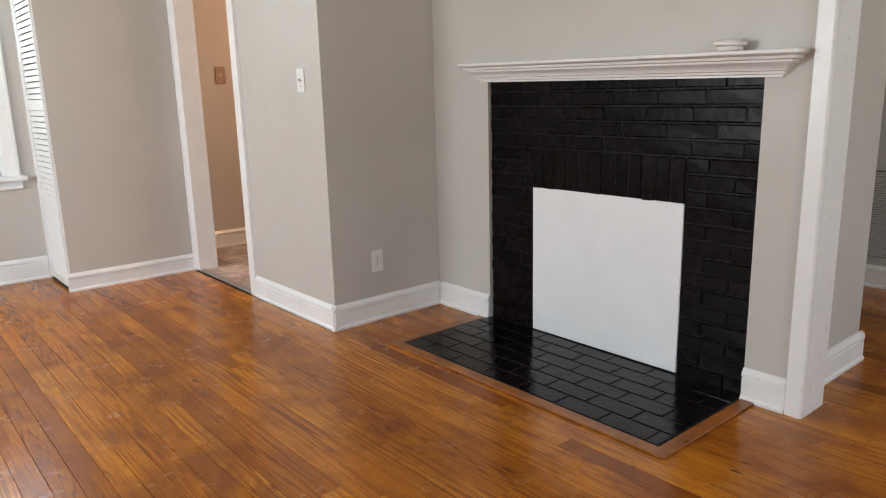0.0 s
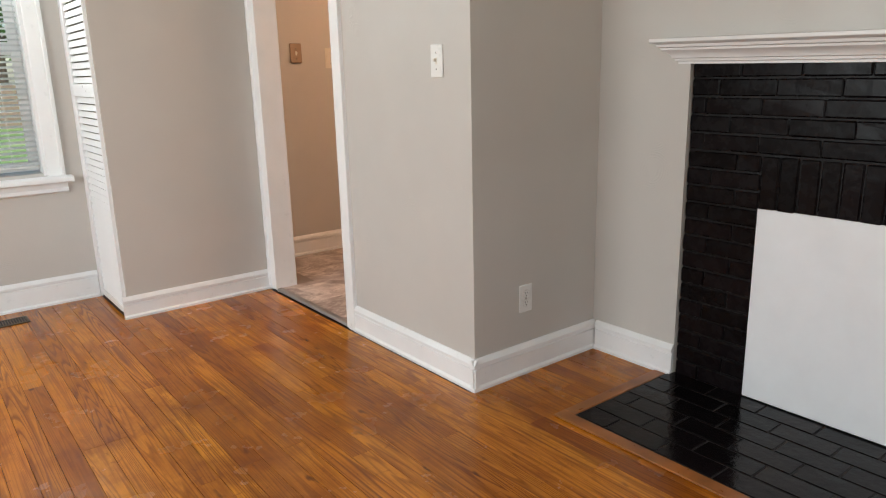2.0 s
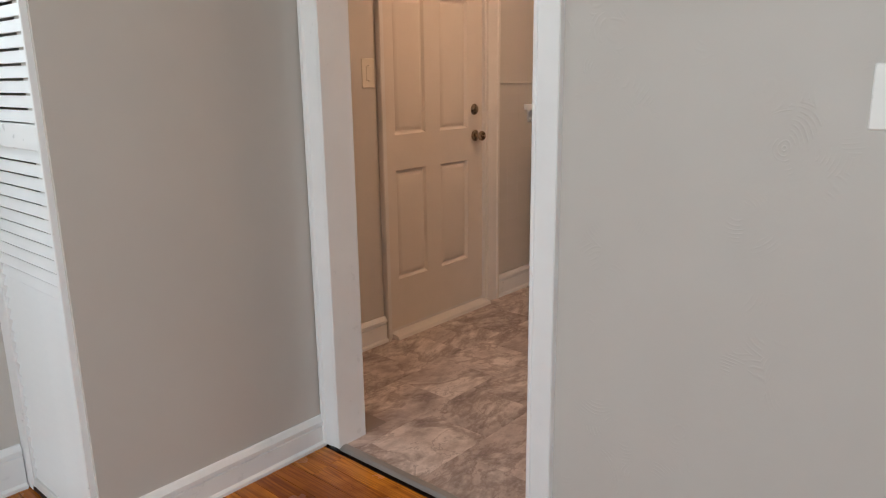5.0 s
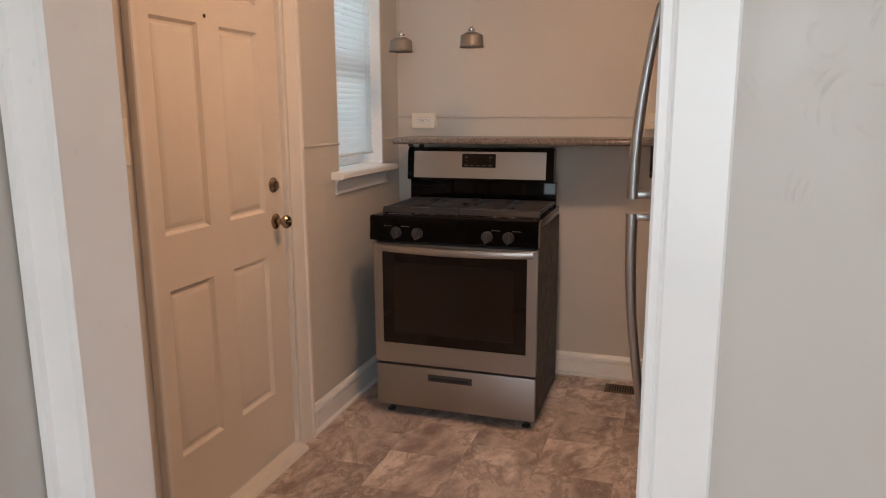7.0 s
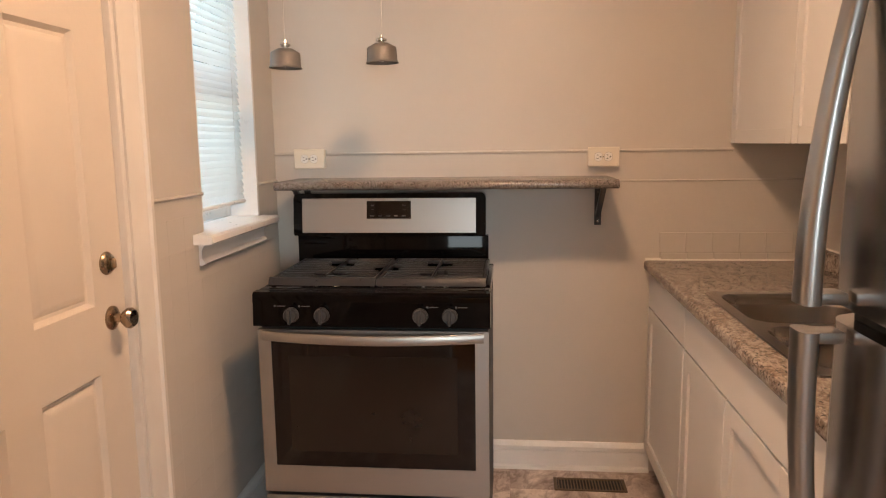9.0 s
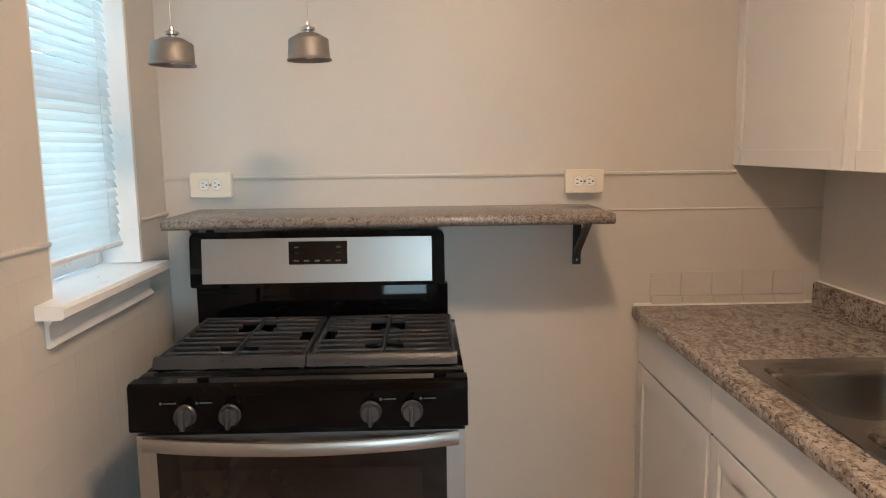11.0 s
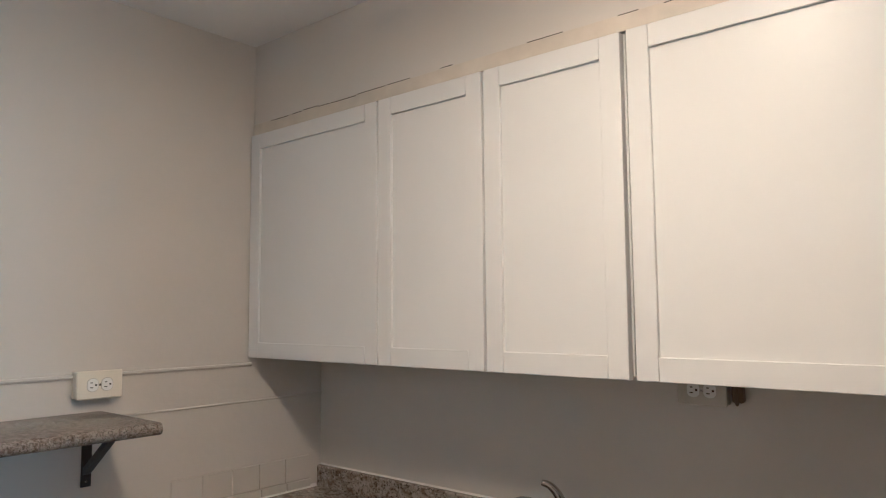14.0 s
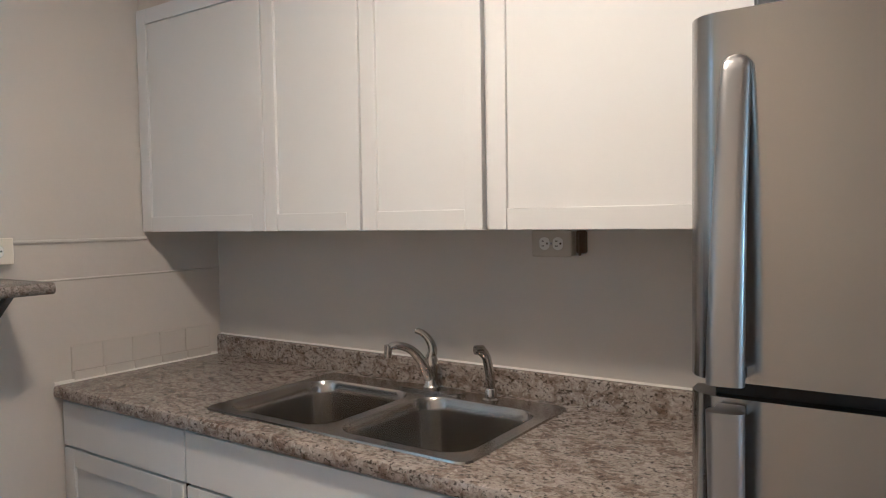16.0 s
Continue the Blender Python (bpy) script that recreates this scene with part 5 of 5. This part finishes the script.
faucet = thing("faucet", (1.822, 0.34, 0.9375), "brushed nickel single-lever kitchen faucet", "faucet")
FY = 0.338
part("deck_plate", extrude(bmesh.new(), rounded(1.712, 1.934, FY - 0.028, FY + 0.028, 0.027), lambda u, v, s: (u, v, s), 0.9378, 0.945), M_CHROME, faucet)
part("stem", lathe(bmesh.new(), [(0, 0), (0.025, 0), (0.025, 0.006), (0.019, 0.013), (0.0175, 0.04), (0.020, 0.062), (0.020, 0.085), (0.013, 0.098), (0, 0.100)], pose(1.822, FY, 0.945)), M_CHROME, faucet)
part("spout", tube(bmesh.new(), smooth_path([(1.824, FY + 0.008, 0.975), (1.831, FY + 0.030, 1.025), (1.846, FY + 0.062, 1.064), (1.866, FY + 0.096, 1.080), (1.882, FY + 0.118, 1.077)]), [0.0155 - 0.00018 * i for i in range(33)], 14), M_CHROME, faucet)
part("aerator", rod(bmesh.new(), (1.883, FY + 0.119, 1.083), (1.884, FY + 0.120, 1.049), 0.0112, 16), M_CHROME, faucet)
part("lever", tube(bmesh.new(), smooth_path([(1.822, FY, 1.032), (1.818, FY - 0.003, 1.058), (1.826, FY + 0.002, 1.085), (1.842, FY + 0.014, 1.106), (1.858, FY + 0.026, 1.113)]), [0.018 - 0.00034 * i for i in range(33)], 12, 0.8, (1, 0, 0)), M_CHROME, faucet)
sprayer = thing("sink_sprayer", (1.622, 0.342, 0.9375), "brushed nickel side sprayer in its holder", "sprayer")
part("holder", lathe(bmesh.new(), [(0, 0), (0.023, 0), (0.023, 0.004), (0.017, 0.008), (0.016, 0.03), (0.013, 0.034), (0, 0.034)], pose(1.622, 0.342, 0.9375)), M_CHROME, sprayer)
part("handle", tube(bmesh.new(), smooth_path([(1.622, 0.342, 0.9717), (1.624, 0.343, 1.01), (1.630, 0.347, 1.05), (1.637, 0.354, 1.072)]), 0.0125, 12, 1.0, (1, 0, 0)), M_CHROME, sprayer)
part("head", tube(bmesh.new(), [(1.634, 0.350, 1.062), (1.640, 0.36, 1.076), (1.650, 0.375, 1.078)], [0.013, 0.015, 0.012], 12, 1.0, (1, 0, 0)), M_CHROME, sprayer)

# ---- refrigerator ----
fridge = thing("refrigerator", (0.54, 0.6, KZ), "stainless top-freezer refrigerator with curved bar handles", "refrigerator")
part("cabinet", box(bmesh.new(), 0.172, 0.908, 0.262, 0.892, 0.06, 1.688, 0.006), M_FRSIDE, fridge, "grey refrigerator cabinet")
part("kick_grille", box(bmesh.new(), 0.18, 0.90, 0.27, 0.86, KZ + 0.0005, 0.0595), M_DARK, fridge)


def fridge_door(name, z0, z1):
    """A door whose front curves back to rounded sides."""
    prof = [(0.165, 0.898), (0.165, 0.935), (0.172, 0.956), (0.188, 0.968)]
    prof += [(0.188 + 0.712 * i / 10, 0.968 + 0.010 * (1 - (2 * i / 10 - 1) ** 2)) for i in range(1, 10)]
    prof += [(0.892, 0.9685), (0.909, 0.962), (0.922, 0.950), (0.930, 0.932), (0.930, 0.898)]
    bm = extrude(bmesh.new(), prof, lambda u, v, s: (u, v, s), z0, z1)
    return part(name, bm, M_STEEL_V, fridge, "stainless steel door")


fz = fridge_door("freezer_door", 1.208, 1.700)
fd = fridge_door("fresh_food_door", 0.066, 1.186)
part("gasket", box(bmesh.new(), 0.185, 0.895, 0.8925, 0.945, 1.1865, 1.2075), M_DARK, fridge)
part("gasket", box(bmesh.new(), 0.185, 0.895, 0.8925, 0.8975, 0.08, 1.68), M_DARK, fridge)


def bar_handle(parent, z_tip, z_foot):
    """A flat bar that springs from the door at its tip and bows out to a foot by the gap."""
    n = 26
    bm = bmesh.new()
    loops = []
    for i in range(n + 1):
        t = (i / n) ** 1.6
        z = z_tip + (z_foot - z_tip) * t
        o = 0.974 + 0.044 * math.sin(math.pi / 2 * min(1, t * 1.08)) ** 0.9
        k = math.sqrt(max(0.03, 1 - max(0, 1 - t * 26) ** 2))
        w, d = (0.0185 + 0.005 * t) * k, (0.010 + 0.003 * t) * k
        x = 0.864 + 0.006 * t
        ring = [2 * math.pi * j / 28 for j in range(28)]
        loops.append([bm.verts.new((x + w * math.copysign(abs(math.cos(a)) ** 0.62, math.cos(a)), o + d * math.copysign(abs(math.sin(a)) ** 0.62, math.sin(a)), z)) for a in ring])
    for a, b in zip(loops, loops[1:]):
        for i in range(28):
            bm.faces.new((a[i], a[(i + 1) % 28], b[(i + 1) % 28], b[i]))
    bm.faces.new(loops[0]), bm.faces.new(loops[-1])
    bmesh.ops.recalc_face_normals(bm, faces=bm.faces)
    h = part("handle", bm, M_HANDLE, parent, "curved metal bar handle")
    s = 1 if z_tip > z_foot else -1
    part("handle_foot", box(bmesh.new(), 0.852, 0.888, 0.974, 1.026, min(z_foot, z_foot + s * 0.016), max(z_foot, z_foot + s * 0.016), 0.004, 2), M_HANDLE, h)


bar_handle(fz, 1.640, 1.214)
bar_handle(fd, 0.700, 1.180)
# it stands slightly askew, its sink side pulled out from the wall
fridge.matrix_basis = pose(0.157, 0.97, 0, 0, 0, 2.0) @ Matrix.Translation((-0.165, -0.97, 0)) @ fridge.matrix_basis

register(2.682, 2.792, 0.945, 1.238, KZ + 0.0005, False, "bronze metal floor register by the end wall", M_VENT)

# ---- ceiling lamp ----
lamp = thing("ceiling_lamp", (1.34, 1.38, KTOP), "plain round ceiling lamp holder with a warm bulb", "ceiling lamp")
part("base", lathe(bmesh.new(), [(0, -0.062), (0.10, -0.060), (0.118, -0.042), (0.12, 0), (0, 0)], pose(1.34, 1.38, KTOP - 0.0005)), M_PLATE, lamp)

# ---- outdoors, beyond the panes ----
structure("ground", box(bmesh.new(), -400, 400, -400, 400, -0.75, -0.55), M_GRASS)
fence = thing("wooden_fence", (-4, 30, -0.55), "weathered brown board fence across the lawn", "fence")
board = mesh_of("board", box(bmesh.new(), -0.07, 0.07, -0.01, 0.01, 0, 1.7), M_FENCE)
for i in range(160):
    piece("board", board, pose(-16 + 0.15 * i, 30, -0.55 + random.uniform(-0.02, 0.02), 0, 0, random.uniform(-1, 1)), fence)
part("rail", box(bmesh.new(), -16.1, 8, 30.012, 30.05, 0.6, 0.69), M_FENCE, fence)


def tree(x, y, h, r, seed):
    q = random.Random(seed)
    ob = thing("tree", (x, y, -0.55), "leafy green tree behind the fence", "tree", "garden trees")
    bm = tube(bmesh.new(), [(x, y, -0.6), (x + 0.1, y, h * 0.3), (x, y + 0.1, h * 0.6), (x + 0.1, y, h * 0.85)], [0.22, 0.17, 0.12, 0.04], 9, 1, (1, 0, 0))
    for i in range(6):
        a = i * 1.1
        tube(bm, [(x, y, h * (0.3 + 0.07 * i)), (x + r * 0.4 * math.cos(a), y + r * 0.4 * math.sin(a), h * (0.4 + 0.07 * i)), (x + r * 0.75 * math.cos(a), y + r * 0.75 * math.sin(a), h * (0.45 + 0.08 * i))], [0.08, 0.05, 0.02], 6)
    part("trunk", bm, M_BARK, ob)
    verts, faces = [], []
    for _ in range(2600):
        d = Vector((q.gauss(0, 1), q.gauss(0, 1), q.gauss(0, 1))).normalized()
        k = q.random() ** 0.45 * (0.75 + 0.4 * noise.noise(d * 2.2 + Vector((seed, 0, 0))))
        c = Vector((x + d.x * r * k, y + d.y * r * k, h * 0.62 + d.z * h * 0.42 * k))
        u, w = Vector((q.uniform(-1, 1), q.uniform(-1, 1), q.uniform(-1, 1))) * 0.14, Vector((q.uniform(-1, 1), q.uniform(-1, 1), q.uniform(-1, 1))) * 0.10
        n = len(verts)
        verts += [c - u, c + w, c + u, c - w]
        faces.append((n, n + 1, n + 2, n + 3))
    me = bpy.data.meshes.new("crown")
    me.from_pydata(verts, [], faces)
    me.materials.append(M_LEAF)
    crown = new("crown", me)
    crown.parent = ob
    crown.matrix_parent_inverse = ob.matrix_basis.inverted()


for x, y, h, r, s in ((-2.2, 34, 8.5, 3.4, 1), (2.8, 35, 9.5, 3.6, 2), (8.5, 33.5, 8.0, 3.5, 3), (-8.5, 36, 9.0, 3.8, 4)):
    tree(x, y, h, r, s)

# ---- floor boards ----
def plank_geo(w, l):
    """A board along y with eased top edges, its top at z = 0."""
    a, b, e = w / 2, l / 2, 0.0007
    v = [(sx * p, sy * q, z) for p, q, z in ((a, b, -0.011), (a, b, -e), (a - e, b - e, 0.0)) for sx, sy in ((-1, -1), (1, -1), (1, 1), (-1, 1))]
    f = [(8, 9, 10, 11)] + [(i + 4 * k, (i + 1) % 4 + 4 * k, (i + 1) % 4 + 4 * k + 4, i + 4 * k + 4) for k in (0, 1) for i in range(4)]
    return v, f


floor = structure("floor", box(bmesh.new(), LX, RX, LY, NY, -0.0118, -0.0112), M_GAP, "worn orange-stained pine board floor", "floor")
PLANKS, restv, restf = {}, [], []
q = random.Random(21)
PW = 0.0762
x = LX
while x < RX - 0.02:
    w = min(PW, RX - x)
    end = NY if x + w < 0.05 else (0.02 if x < FX else -0.95)
    y = LY - q.uniform(0, 1.2)
    while y < end:
        l = q.choice((0.6, 0.9, 1.2, 1.5, 1.8, 2.2, 2.6))
        y0, y1 = max(y, LY), min(y + l, end)
        if y1 - y0 > 0.02:
            dz = q.uniform(-0.0006, 0.0)
            if x > -2.35 and x < 0.72 and y0 > -2.7 and y0 < 1.9:
                key = round(y1 - y0, 3)
                if key not in PLANKS:
                    me = bpy.data.meshes.new("plank")
                    me.from_pydata(*[plank_geo(w - 0.0014, key - 0.0006)[i] if i != 1 else [] for i in (0, 1)], plank_geo(w - 0.0014, key - 0.0006)[1])
                    me.materials.append(M_WOOD)
                    PLANKS[key] = me
                piece("plank", PLANKS[key], pose(x + w / 2, (y0 + y1) / 2, dz), floor)
            else:
                v, f = plank_geo(w - 0.0014, y1 - y0 - 0.0006)
                n = len(restv)
                restv += [(a + x + w / 2, b + (y0 + y1) / 2, c + dz) for a, b, c in v]
                restf += [tuple(i + n for i in t) for t in f]
        y += l
    x += w
me = bpy.data.meshes.new("far_planks")
me.from_pydata(restv, [], restf)
me.materials.append(M_WOOD)
far = new("far_planks", me)
far.parent = floor
tagged(far, kind="stuff")

# ---- kitchen floor of printed tiles ----
kfloor = structure("floor_kitchen", box(bmesh.new(), 0.0405, EX, 0.05, NY - 0.001, 0.0006, KZ - 0.0012), M_GROUT, "brown-grey slate-look vinyl tile floor", "floor")
T = 0.3048


def tile_geo(x0, x1, y0, y1):
    e = 0.0002
    bm = bmesh.new()
    box(bm, x0 + e, x1 - e, y0 + e, y1 - e, KZ - 0.0011, KZ, 0.0004)
    return bm


for i in range(-1, 11):
    for j in range(-1, 10):
        x0, y0 = 0.1 + T * i + (T / 2 if j % 2 else 0), 0.20 + T * j
        a, b, c, d = max(x0, 0.041), min(x0 + T, EX), max(y0, 0.24), min(y0 + T, NY - 0.002)
        if b - a > 0.01 and d - c > 0.01:
            if a < KWX and not (c < D1 and d > D0):
                a = max(a, KWX)
            if a < KWX:
                c, d = max(c, D0), min(d, D1)
            if b - a > 0.01 and d - c > 0.01:
                part("tile", tile_geo(a, b, c, d), M_SLATE, kfloor, smooth=False)
